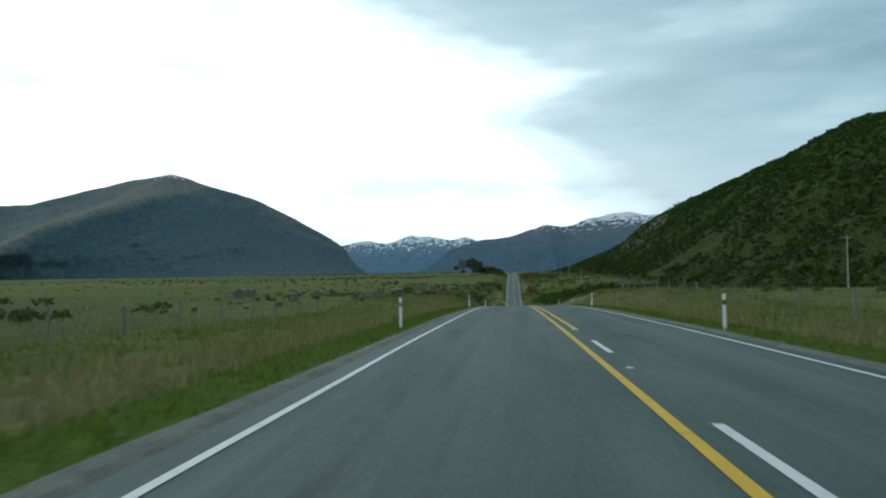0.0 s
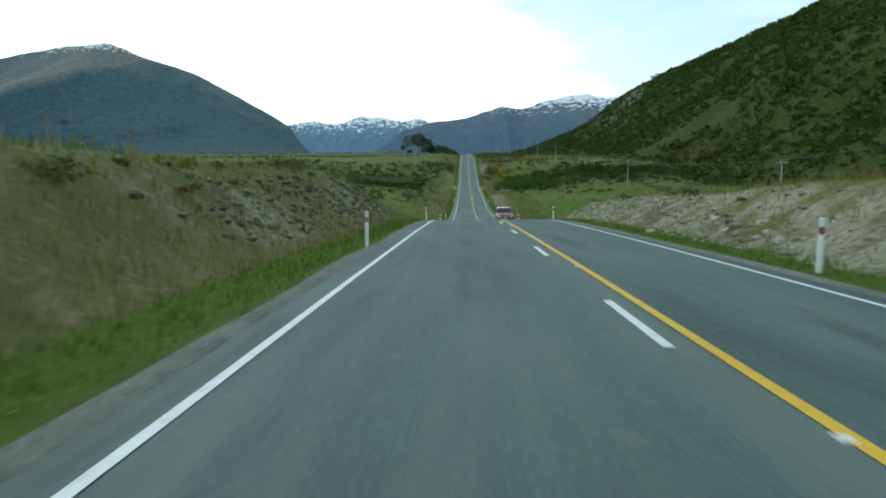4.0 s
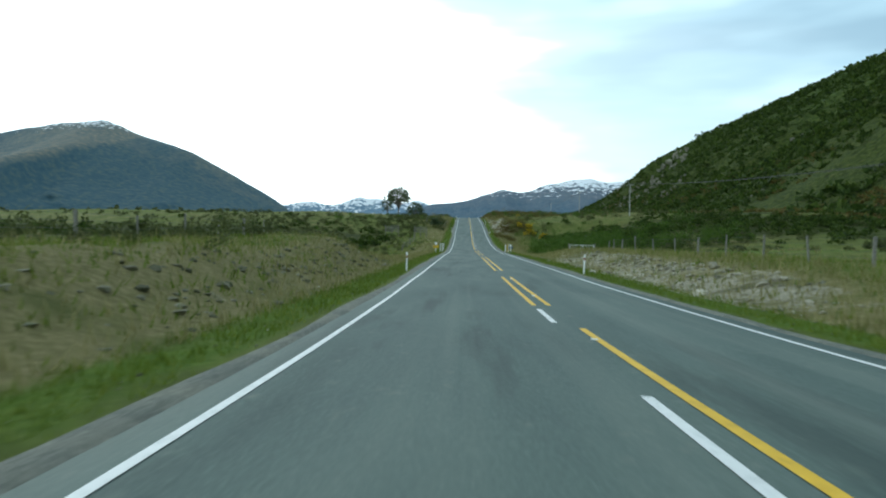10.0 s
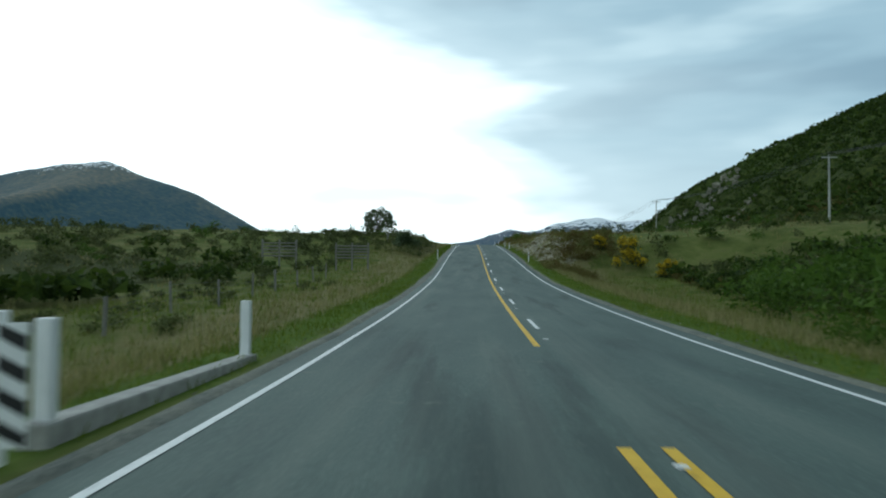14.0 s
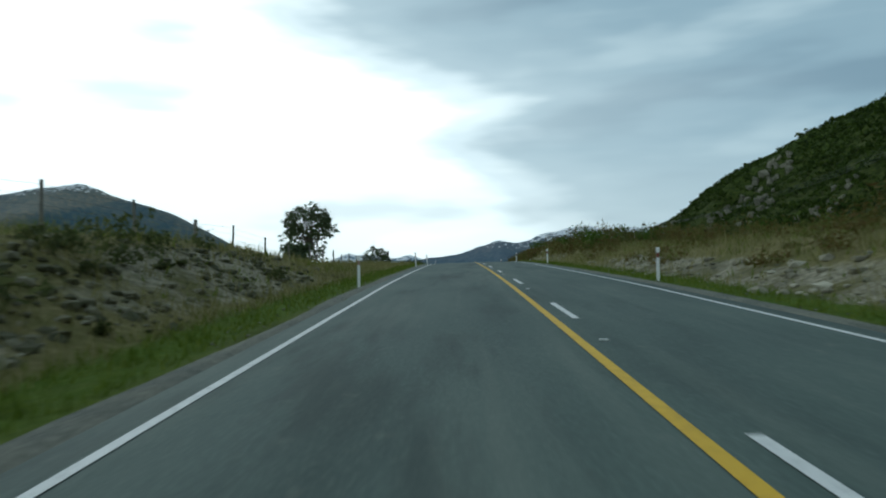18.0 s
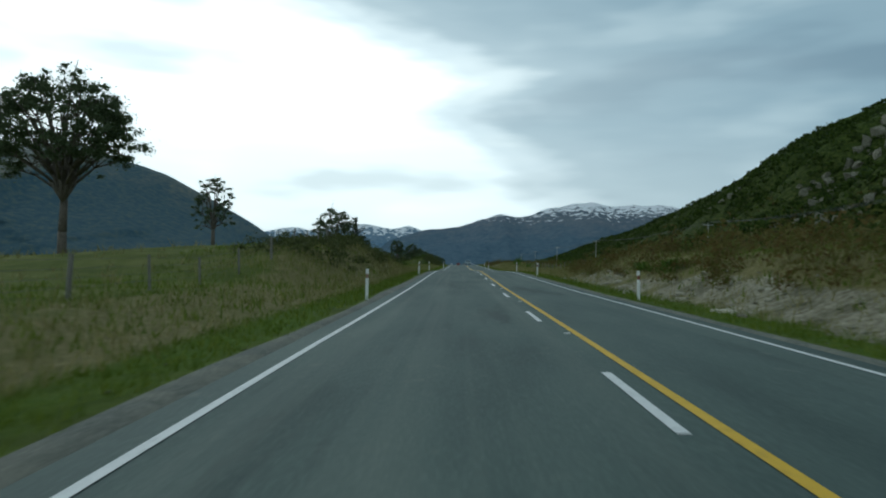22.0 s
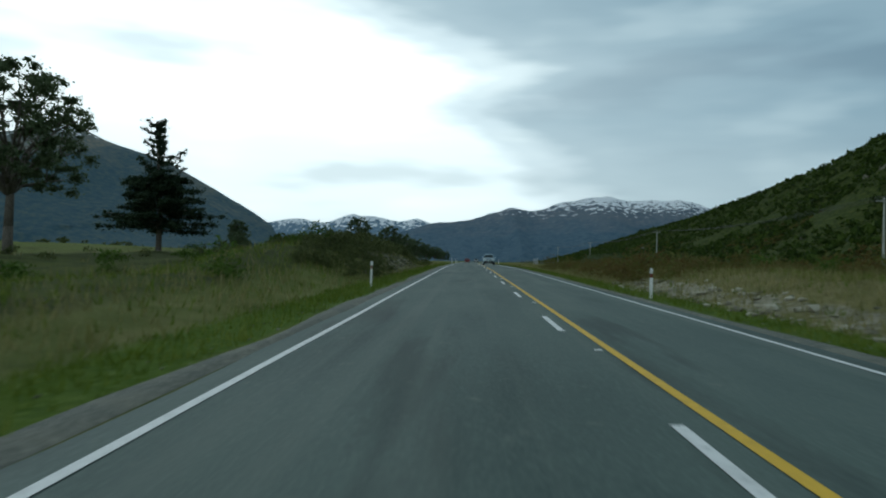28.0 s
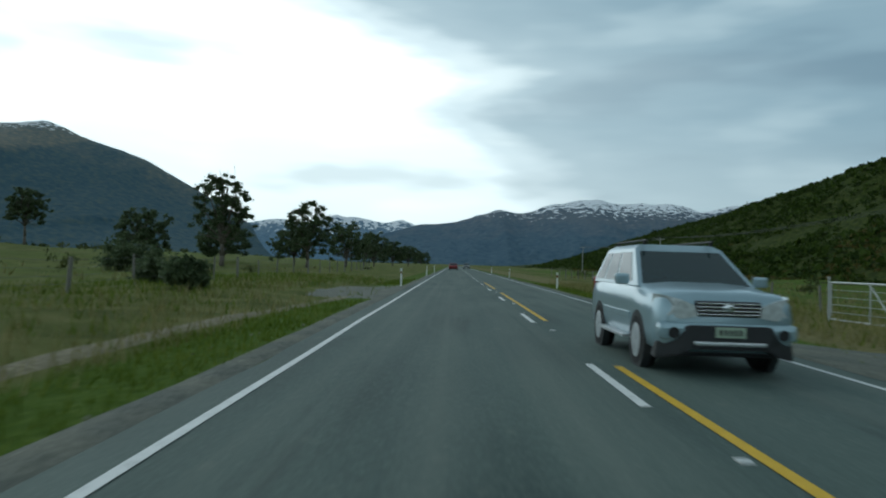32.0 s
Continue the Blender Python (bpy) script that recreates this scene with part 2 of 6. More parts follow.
def ground_material():
    """Pasture: green and dry grass, stony cuts, by three layers stored on the ground mesh, broken up by noise."""
    m = bpy.data.materials.new("pasture")
    m.use_nodes = True
    N, L = m.node_tree.nodes, m.node_tree.links
    b = N["Principled BSDF"]
    b.inputs["Roughness"].default_value, b.inputs["Specular IOR Level"].default_value = 0.95, 0.05
    pos = N.new("ShaderNodeNewGeometry").outputs["Position"]

    def noise_at(scale, detail=6, rough=.6):
        n = N.new("ShaderNodeTexNoise")
        n.inputs["Scale"].default_value, n.inputs["Detail"].default_value, n.inputs["Roughness"].default_value = scale, detail, rough
        L.new(pos, n.inputs["Vector"])
        return n.outputs[0]

    def ramp(fac, stops):
        r = N.new("ShaderNodeValToRGB")
        e = r.color_ramp.elements
        while len(e) < len(stops):
            e.new(.5)
        for k, (p, c) in zip(e, stops):
            k.position = p
            k.color = (c, c, c, 1) if isinstance(c, (int, float)) else (*c, 1)
        L.new(fac, r.inputs[0])
        return r.outputs[0]

    def mix(f, a, c):
        x = N.new("ShaderNodeMix")
        x.data_type = "RGBA"
        L.new(f, x.inputs[0])
        L.new(a, x.inputs[6])
        L.new(c, x.inputs[7])
        return x.outputs[2]

    def layer(name, n, lo, hi):
        """Where layer plus noise passes a threshold."""
        a = N.new("ShaderNodeAttribute")
        a.attribute_name = name
        s = N.new("ShaderNodeMath")
        s.operation = "ADD"
        L.new(a.outputs["Fac"], s.inputs[0])
        L.new(n, s.inputs[1])
        return ramp(s.outputs[0], [(lo, 0.0), (hi, 1.0)])

    n_big, n_mid, n_fine = noise_at(.035), noise_at(.45), noise_at(5.0, 8, .65)
    base = ramp(n_mid, [(.3, (.070, .084, .024)), (.48, (.122, .134, .042)), (.62, (.182, .174, .068)), (.75, (.24, .214, .105))])
    base = mix(ramp(n_big, [(.40, 0.0), (.66, .6)]), base, ramp(n_mid, [(.3, (.076, .114, .020)), (.7, (.140, .178, .040))]))
    lush = ramp(n_fine, [(.25, (.046, .084, .010)), (.5, (.084, .136, .018)), (.75, (.150, .200, .044))])
    dry = ramp(n_fine, [(.25, (.105, .102, .042)), (.5, (.185, .168, .075)), (.75, (.30, .262, .135))])
    stone = ramp(n_fine, [(.25, (.105, .095, .062)), (.42, (.21, .195, .138)), (.6, (.36, .338, .255)), (.78, (.52, .495, .40))])
    mud = ramp(n_fine, [(.3, (.060, .060, .034)), (.5, (.105, .10, .062)), (.7, (.17, .16, .11))])
    col = mix(layer("dry", n_mid, .72, 1.05), base, dry)
    col = mix(layer("lush", n_mid, .70, 1.02), col, lush)
    col = mix(layer("stone", n_mid, .78, .95), col, mix(ramp(n_mid, [(.36, 0.0), (.52, 1.0)]), mud, stone))
    heath = ramp(n_fine, [(.25, (.026, .034, .012)), (.5, (.052, .064, .021)), (.75, (.095, .100, .038))])
    col = mix(layer("heath", n_mid, .66, .92), col, heath)
    L.new(col, b.inputs["Base Color"])
    bp = N.new("ShaderNodeBump")
    bp.inputs["Strength"].default_value, bp.inputs["Distance"].default_value = .9, .12
    L.new(n_fine, bp.inputs["Height"])
    L.new(bp.outputs[0], b.inputs["Normal"])
    return m


def slope_material(name, low, high, snow_from, snow_to, scale, patch, snow=True, bumpd=14.0, cover=""):
    """Mountain side: dark vegetation below, tussocks above, snow near the top in patches. Far mountains pass colours
    with distance haze mixed in.
    """
    m = bpy.data.materials.new(name)
    m.use_nodes = True
    N, L = m.node_tree.nodes, m.node_tree.links
    b = N["Principled BSDF"]
    b.inputs["Roughness"].default_value, b.inputs["Specular IOR Level"].default_value = 0.95, 0.1
    pos = N.new("ShaderNodeNewGeometry").outputs["Position"]
    sp = N.new("ShaderNodeSeparateXYZ")
    L.new(pos, sp.inputs[0])
    n = N.new("ShaderNodeTexNoise")
    n.inputs["Scale"].default_value, n.inputs["Detail"].default_value, n.inputs["Roughness"].default_value = scale, 9, .65
    L.new(pos, n.inputs["Vector"])
    n2 = N.new("ShaderNodeTexNoise")
    n2.inputs["Scale"].default_value, n2.inputs["Detail"].default_value = scale * patch, 6
    L.new(pos, n2.inputs["Vector"])

    def ramp(fac, stops):
        r = N.new("ShaderNodeValToRGB")
        e = r.color_ramp.elements
        while len(e) < len(stops):
            e.new(.5)
        for k, (p, c) in zip(e, stops):
            k.position = p
            k.color = (c, c, c, 1) if isinstance(c, (int, float)) else (*c, 1)
        L.new(fac, r.inputs[0])
        return r.outputs[0]

    def mth(op, a, c):
        k = N.new("ShaderNodeMath")
        k.operation = op
        for i, s in enumerate((a, c)):
            if isinstance(s, (int, float)):
                k.inputs[i].default_value = s
            else:
                L.new(s, k.inputs[i])
        return k.outputs[0]

    def mix(f, a, c):
        x = N.new("ShaderNodeMix")
        x.data_type = "RGBA"
        L.new(f, x.inputs[0])
        L.new(a, x.inputs[6])
        L.new(c, x.inputs[7])
        return x.outputs[2]

    hgt = mth("DIVIDE", sp.outputs[2], snow_to)
    t = mth("ADD", hgt, mth("MULTIPLY", mth("SUBTRACT", n.outputs[0], .5), 1.1))
    if cover:                                              # tussocks and the painted sunlit side of a spur, stored on the mesh
        at = N.new("ShaderNodeAttribute")
        at.attribute_name = cover
        t = mth("ADD", mth("MULTIPLY", mth("SUBTRACT", n.outputs[0], .5), .9), at.outputs["Fac"])
    col = mix(ramp(t, [(.35, 0.0), (.75, 1.0)]), ramp(n2.outputs[0], low), ramp(n2.outputs[0], high))
    if snow:
        s = mth("ADD", mth("DIVIDE", mth("SUBTRACT", sp.outputs[2], snow_from), snow_to - snow_from), mth("MULTIPLY", mth("SUBTRACT", n2.outputs[0], .5), 3.2))
        rs = N.new("ShaderNodeRGB")
        rs.outputs[0].default_value = (.82, .85, .90, 1)
        col = mix(ramp(s, [(.55, 0.0), (.72, 1.0)]), col, rs.outputs[0])
    L.new(col, b.inputs["Base Color"])
    bp = N.new("ShaderNodeBump")
    bp.inputs["Strength"].default_value, bp.inputs["Distance"].default_value = .8, bumpd
    L.new(n2.outputs[0], bp.inputs["Height"])
    L.new(bp.outputs[0], b.inputs["Normal"])
    return m


M_GROUND = ground_material()
M_HILL = slope_material("hillside_cover", [(.3, (.017, .027, .007)), (.45, (.035, .050, .011)), (.58, (.058, .076, .015)), (.72, (.080, .080, .026))], [(.3, (.019, .034, .007)), (.5, (.041, .067, .011)), (.62, (.072, .106, .016)), (.74, (.086, .092, .026))], 500, 110, .03, 22.0, snow=False, bumpd=1.0)
# vegetation colours shifted to blue and lightened, to paint in the haze
M_MOUNT = slope_material("mountain_tussock_haze", [(.3, (.046, .088, .118)), (.5, (.062, .106, .128)), (.7, (.098, .130, .126))], [(.3, (.100, .128, .136)), (.5, (.148, .160, .146)), (.75, (.250, .222, .165))], 620, 735, .0040, 9.0, bumpd=12.0, cover="tussock")
# both far ranges: blue distance haze is painted into the rock colours
M_ALP = slope_material("alpine_rock_haze", [(.3, (.062, .112, .165)), (.7, (.105, .160, .205))], [(.3, (.100, .138, .185)), (.7, (.18, .198, .218))], 228, 345, .007, 5.5, bumpd=22.0)
M_ALP2 = slope_material("snowy_rock_haze", [(.3, (.11, .19, .28)), (.7, (.16, .25, .33))], [(.3, (.15, .23, .32)), (.7, (.24, .32, .39))], 118, 238, .009, 4.5, bumpd=20.0)

M_ROCK = material("schist_rock", [(0.25, (0.060, 0.062, 0.040)), (0.5, (0.16, 0.16, 0.112)), (0.75, (0.33, 0.325, 0.245))], scale=1.6, bump=0.9, dist=0.15, island=0.25)
M_SCHIST = material("pale_schist", [(0.25, (0.060, 0.060, 0.042)), (0.45, (0.155, 0.15, 0.11)), (0.62, (0.27, 0.255, 0.19)), (0.78, (0.42, 0.395, 0.31))], scale=1.3, bump=1.0, dist=0.3, stretch=(1, 1, 2.2))
M_POST = material("post_plastic", [(0.3, (0.78, 0.79, 0.78)), (0.7, (0.88, 0.88, 0.87))], scale=5, rough=0.5, bump=0.03)
M_RED = plain("red_reflector", (0.42, 0.05, 0.03), rough=0.3)
M_DULLRED = plain("dull_reflector", (0.34, 0.21, 0.17), rough=0.4)
M_DARKRED = plain("dark_red_reflector", (0.20, 0.040, 0.030), rough=0.35)
M_DARK = plain("black_plastic", (0.02, 0.02, 0.022), rough=0.5)
M_WOOD = material("weathered_wood", [(0.3, (0.13, 0.125, 0.11)), (0.7, (0.28, 0.27, 0.24))], scale=12, stretch=(4, 4, 0.5), bump=0.4)
M_GALV = material("galvanised_steel", [(0.3, (0.40, 0.42, 0.43)), (0.7, (0.58, 0.60, 0.61))], scale=9, rough=0.45, metal=0.7, bump=0.05)
M_BARK = material("bark", [(0.3, (0.07, 0.06, 0.05)), (0.55, (0.16, 0.14, 0.115)), (0.75, (0.27, 0.25, 0.21))], scale=7, stretch=(3, 3, 0.5), bump=0.7, dist=0.03)


def leaf_material(name, stops, rough=0.65, trans=0.30):
    m = material(name, stops, scale=0.7, rough=rough, bump=0.0, island=0.36, spec=0.10)
    N, L = m.node_tree.nodes, m.node_tree.links                # thin leaves let some light through
    b = N["Principled BSDF"]
    out = [n for n in N if n.type == "OUTPUT_MATERIAL"][0]
    tr, mx = N.new("ShaderNodeBsdfTranslucent"), N.new("ShaderNodeMixShader")
    L.new(b.inputs["Base Color"].links[0].from_socket, tr.inputs["Color"])
    mx.inputs[0].default_value = trans
    L.new(b.outputs[0], mx.inputs[1])
    L.new(tr.outputs[0], mx.inputs[2])
    L.new(mx.outputs[0], out.inputs["Surface"])
    return m


M_LEAF = leaf_material("gum_leaf", [(0.2, (0.050, 0.076, 0.036)), (0.5, (0.098, 0.132, 0.066)), (0.8, (0.165, 0.200, 0.108))])
M_NEEDLE = leaf_material("pine_needle", [(0.25, (0.018, 0.032, 0.020)), (0.5, (0.036, 0.058, 0.032)), (0.8, (0.066, 0.092, 0.048))])
M_SCRUB = leaf_material("scrub_leaf", [(0.2, (0.036, 0.048, 0.017)), (0.5, (0.082, 0.100, 0.034)), (0.8, (0.15, 0.165, 0.062))])
M_BRACKEN = leaf_material("bracken", [(0.2, (0.065, 0.050, 0.018)), (0.40, (0.15, 0.105, 0.036)), (0.55, (0.125, 0.118, 0.034)), (0.70, (0.12, 0.14, 0.034)), (0.88, (0.20, 0.19, 0.065))])
M_GORSE = leaf_material("gorse_bloom", [(0.2, (0.07, 0.09, 0.02)), (0.45, (0.45, 0.33, 0.02)), (0.8, (0.72, 0.52, 0.03))])
M_GRASS = leaf_material("grass_blade", [(0.2, (0.064, 0.106, 0.012)), (0.5, (0.125, 0.178, 0.022)), (0.8, (0.215, 0.245, 0.052))])
M_DRY = leaf_material("dry_grass_blade", [(0.2, (0.130, 0.136, 0.046)), (0.5, (0.235, 0.220, 0.085)), (0.8, (0.38, 0.335, 0.165))])
M_HILLBUSH = leaf_material("hill_bush_leaf", [(0.2, (0.017, 0.031, 0.008)), (0.45, (0.039, 0.065, 0.012)), (0.65, (0.070, 0.105, 0.018)), (0.85, (0.108, 0.145, 0.029))])
M_BROOM = leaf_material("green_broom_leaf", [(0.2, (0.034, 0.070, 0.010)), (0.5, (0.070, 0.124, 0.017)), (0.8, (0.12, 0.185, 0.034))])
M_POLE = material("grey_pole_wood", [(0.3, (0.30, 0.30, 0.28)), (0.7, (0.46, 0.46, 0.43))], scale=8, stretch=(3, 3, 0.4), bump=0.2)

# ---------------------------------------------------------------- helpers for meshes
RS = np.random.RandomState(11)


def lattice(seed):
    return np.random.RandomState(seed).rand(256, 256)


def vnoise(x, y, seed=0, octaves=4, gain=0.5):
    """Value noise in 0..1 on arrays of x and y."""
    x, y = np.asarray(x, float), np.asarray(y, float)
    tot, amp, out = 0.0, 1.0, np.zeros(np.broadcast(x, y).shape)
    for o in range(octaves):
        lat = lattice(seed + o * 17)
        xi, yi = np.floor(x).astype(int), np.floor(y).astype(int)
        fx, fy = x - xi, y - yi
        fx, fy = fx * fx * (3 - 2 * fx), fy * fy * (3 - 2 * fy)
        a, b = lat[xi % 256, yi % 256], lat[(xi + 1) % 256, yi % 256]
        c, d = lat[xi % 256, (yi + 1) % 256], lat[(xi + 1) % 256, (yi + 1) % 256]
        out = out + amp * ((a * (1 - fx) + b * fx) * (1 - fy) + (c * (1 - fx) + d * fx) * fy)
        tot, amp, x, y = tot + amp, amp * gain, x * 2.03 + 11.3, y * 2.03 + 5.7
    return out / tot


def sstep(a, b, x):
    t = np.clip((x - a) / (b - a), 0, 1)
    return t * t * (3 - 2 * t)


def link_mesh(name, verts, faces, mats, parent=None, smooth=False, index=None):
    me = bpy.data.meshes.new(name)
    me.from_pydata(np.asarray(verts).tolist(), [], faces if isinstance(faces, list) else np.asarray(faces).tolist())
    for m in (mats if isinstance(mats, (list, tuple)) else [mats]):
        me.materials.append(m)
    if index is not None:
        me.polygons.foreach_set("material_index", np.asarray(index, dtype=np.int32))
    if smooth:
        me.polygons.foreach_set("use_smooth", np.ones(len(me.polygons), dtype=bool))
    me.update()
    ob = new(name, me)
    if parent:
        ob.parent = parent
    return ob


def part(name, bm, mat, parent, label="", smooth=False):
    me = bpy.data.meshes.new(name)
    bm.to_mesh(me)
    bm.free()
    me.materials.append(mat)
    if smooth:
        me.polygons.foreach_set("use_smooth", np.ones(len(me.polygons), dtype=bool))
    ob = new(name, me)
    ob.parent = parent
    if label:
        tagged(ob, label)
    return ob


def thing(name, x, y, z, rz=0, label="", category="", group=""):
    ob = new(name)
    ob.matrix_basis = pose(x, y, z, 0, 0, rz)
    return tagged(ob, label, category, group)


def box(bm, sx, sy, sz, x=0, y=0, z=0, bevel=0.0, m=None):
    r = bmesh.ops.create_cube(bm, size=1.0, matrix=(m or Matrix()) @ Matrix.Translation((x, y, z)) @ Matrix.Diagonal((sx, sy, sz, 1)))
    if bevel:
        es = list({e for v in r["verts"] for e in v.link_edges})
        bmesh.ops.bevel(bm, geom=es, offset=bevel, segments=2, affect="EDGES", profile=0.6)
    return r["verts"]


def tube(bm, a, b, r1, r2=None, seg=8):
    a, b = Vector(a), Vector(b)
    d = b - a
    m = Matrix.Translation((a + b) / 2) @ d.to_track_quat("Z", "Y").to_matrix().to_4x4()
    bmesh.ops.create_cone(bm, cap_ends=True, segments=seg, radius1=r1, radius2=r1 if r2 is None else r2, depth=d.length, matrix=m)


def grid_faces(nr, nc):
    i = np.arange(nr - 1)[:, None] * nc + np.arange(nc - 1)[None, :]
    i = i.ravel()
    return np.stack([i, i + 1, i + nc + 1, i + nc], 1)


# ---------------------------------------------------------------- the lie of the land
EDGE_L, LINE_P, LINE_Q, EDGE_R = -2.17, 1.74, 2.10, 5.04     # painted lines across the road
ROAD_L, ROAD_R = -2.62, 5.50                                  # edges of the seal
CUT_L = [(-80, -.3), (60, -.3), (76, 1.0), (95, 1.9), (150, 2.9), (170, 2.6), (182, .3), (194, -1.0), (240, -1.0), (268, -.3), (280, 1.3), (318, 1.8), (330, .4), (345, -.2), (370, -1.7), (386, -1.7),
         (402, -.2), (430, -.3), (450, -.1), (462, .7), (474, 1.9), (505, 1.9), (520, .9), (535, .3), (592, .2), (622, .4), (632, 1.7), (645, 2.4), (664, 2.2), (675, .3), (740, .2), (770, .6), (784, 1.8), (812, 2.2), (828, 1.8), (840, .9), (852, .2), (5000, .2)]
CUT_R = [(-80, -.2), (46, .0), (60, 1.0), (95, 2.0), (172, 1.6), (188, .2), (202, -1.2), (250, -1.0), (280, .2), (300, .9), (335, .9), (350, .75), (360, -.3), (370, -1.4), (386, -1.4), (402, -.6), (436, -1.2), (446.5, -1.1),
         (454, 2.3), (486, 2.4), (505, 1.3), (530, 1.0), (560, 1.7), (632, 1.7), (652, .3), (700, 0), (745, .2), (760, .9), (776, .8), (790, .5), (812, .4), (820, 0), (5000, 0)]
PLAIN = [(-80, -1.5), (110, -2.0), (150, -3.5), (185, -9), (210, -12.5), (370, -14.5), (400, -12.5), (440, -8.2), (480, -5.2), (560, -3.9), (680, -3.7), (780, -3.2), (900, -2.8), (5000, -3.0)]


PLAIN_W = [(370, 0), (395, -1.6), (412, -2.8), (450, -3.0), (480, -1.8), (510, 0)]     # how much lower the west side lies


def knots(tab, y):
    return np.interp(y, [k for k, _ in tab], [v for _, v in tab])


def ground_z(x, y):
    """Height of the ground beside (and under) the road."""
    x, y = np.asarray(x, float), np.asarray(y, float)
    left = x < 1.4
    d = np.where(left, ROAD_L - x, x - ROAD_R)                      # metres beyond the seal
    rz = road_z(y)
    cut = np.where(left, knots(CUT_L, y + 3 * (vnoise(y * .08, 0 * y, 3) - .5)), knots(CUT_R, y + 3 * (vnoise(y * .08, 0 * y + 9, 4) - .5)))
    cut = cut * (1 + .35 * (vnoise(x * .12, y * .12, 5) - .5))
    bank = np.where(left, 5.0, 4.2)
    near = rz - .03 - .05 * np.clip(d, 0, 2.2) + cut * sstep(1.7, 1.7 + bank, d)
    wob = (vnoise(x * .006 + 3, y * .004, 8) - .5) * 70
    far = knots(PLAIN, y + wob * sstep(15, 80, d)) + np.where(left, knots(PLAIN_W, y), 0) + (vnoise(x * .03, y * .03, 6) - .5) * 2.2 * sstep(8, 50, d)
    z = near + (far - near) * sstep(9, 48, d)
    west = np.where(left, 1, 0)
    z = z - west * .95 * sstep(7.5, 13, d) * (1 - sstep(19, 29, d)) * sstep(756, 774, y) * (1 - sstep(830, 850, y))      # hollow behind the bank
    z = z + west * 2.1 * np.clip((d - 22) / 42, 0, 1.3) * sstep(770, 870, y) * (1 - sstep(1100, 1500, y))               # paddocks climbing to the west
    z = z + (vnoise(x * .5, y * .5, 7) - .5) * .35 * sstep(1.4, 5, d)
    z = np.where(d < 0, rz - .06, z)
    return z


# the long hill to the east: foot near x = 90, crest at x = 250
HILL_CREST = [(-200, 105), (300, 108), (500, 107), (685, 104), (810, 101), (960, 98), (1040, 98), (1114, 87), (1190, 75), (1281, 69), (1390, 61), (1480, 55), (1740, 44), (1960, 23), (2600, 8), (3000, 0)]


def hill_z(x, y):
    x, y = np.asarray(x, float), np.asarray(y, float)
    c = knots(HILL_CREST, y) + (vnoise(y * .02, 0 * y, 51, 4) - .5) * 7
    foot = 86 + (vnoise(y * .008, 0 * y + 3, 52, 3) - .5) * 40
    t = np.clip((x - foot) / (250 - foot), 0, 1)
    up = c * (.62 * t + .38 * t * t * (3 - 2 * t))
    rib = (vnoise(x * .012 + 7, y * .022, 53, 4) - .5) * 30 * np.sin(np.pi * np.clip(t, 0, 1)) * np.clip(c / 90, 0, 1)
    down = c * (1 - .5 * np.clip((x - 250) / 220, 0, 1))
    crag = (vnoise(x * .09, y * .09, 54, 3) - .5) * 5 * np.clip(c / 90, 0, 1) * np.clip(t * 3, 0, 1)
    return np.where(x < 250, up + rib, down) + crag + ground_z(x, y) * (1 - np.clip(t, 0, 1)) - 4 * np.clip(t, 0, 1)


# ground: one sheet to the horizon
xs = np.unique(np.concatenate([-np.geomspace(40, 4200, 34), np.linspace(-40, -12, 22), np.linspace(-12, -2.7, 24), [-2.62, -2.5, 1.4, 5.4, 5.5], np.linspace(5.6, 14, 22), np.linspace(14, 40, 20), np.geomspace(40, 4200, 34)]))
ys = np.concatenate([np.arange(-80, 1000, 1.8), np.geomspace(1000, 5000, 60)])
gx, gyy = np.meshgrid(xs, ys)
gzz = ground_z(gx, gyy)
ground = tagged(link_mesh("ground", np.stack([gx, gyy, gzz], -1).reshape(-1, 3), grid_faces(len(ys), len(xs)), M_GROUND, smooth=True),
                "rough green and tan pasture with stony banks beside the road", "ground", kind="structure")

# road: a strip with a slight crown
rx = np.array([ROAD_L - .02, ROAD_L, -2.0, 0, 1.9, 3.6, 5.0, ROAD_R, ROAD_R + .02])
crown = np.array([-.10, -.03, -.02, 0, .02, 0, -.02, -.03, -.10])
ry = np.concatenate([np.arange(-70, 1000, 2.0), np.geomspace(1000, 2400, 50)])
ragged = (vnoise(ry * .9, 0 * ry, 21) - .5) * .22
vx = np.repeat(rx[None], len(ry), 0)
vx[:, :2] += ragged[:, None]
vx[:, -2:] += ragged[::-1, None]
vz = road_z(ry)[:, None] + crown[None]
road = tagged(link_mesh("road", np.stack([vx, np.repeat(ry[:, None], len(rx), 1), vz], -1).reshape(-1, 3), grid_faces(len(ry), len(rx)), M_ASPHALT, smooth=True),
              "two-lane grey chip-seal highway running straight over a dip", "road", kind="structure")


def crown_z(x, y):
    return road_z(y) + np.interp(x, rx, crown)


def strip(name, x, y0, y1, width, mat, label, lift=.008, step=2.0, wander=0.0):
    n = max(2, int((y1 - y0) / step) + 1)
    yy = np.linspace(y0, y1, n)
    cx = x + wander * (vnoise(yy * .11, 0 * yy, 31) - .5)
    if LINE_P - .01 < x < LINE_Q + .01:
        cx = cx - .12 * (1 - sstep(540, 620, yy))               # the centre sits a little nearer the west lane at first
    v = np.zeros((n, 2, 3))
    v[:, 0, 0], v[:, 1, 0] = cx - width / 2, cx + width / 2
    v[:, :, 1] = yy[:, None]
    v[:, :, 2] = crown_z(v[:, :, 0], v[:, :, 1]) + lift
    ob = link_mesh(name, v.reshape(-1, 3), grid_faces(n, 2), mat, road)
    if label:
        tagged(ob, label)
    return ob


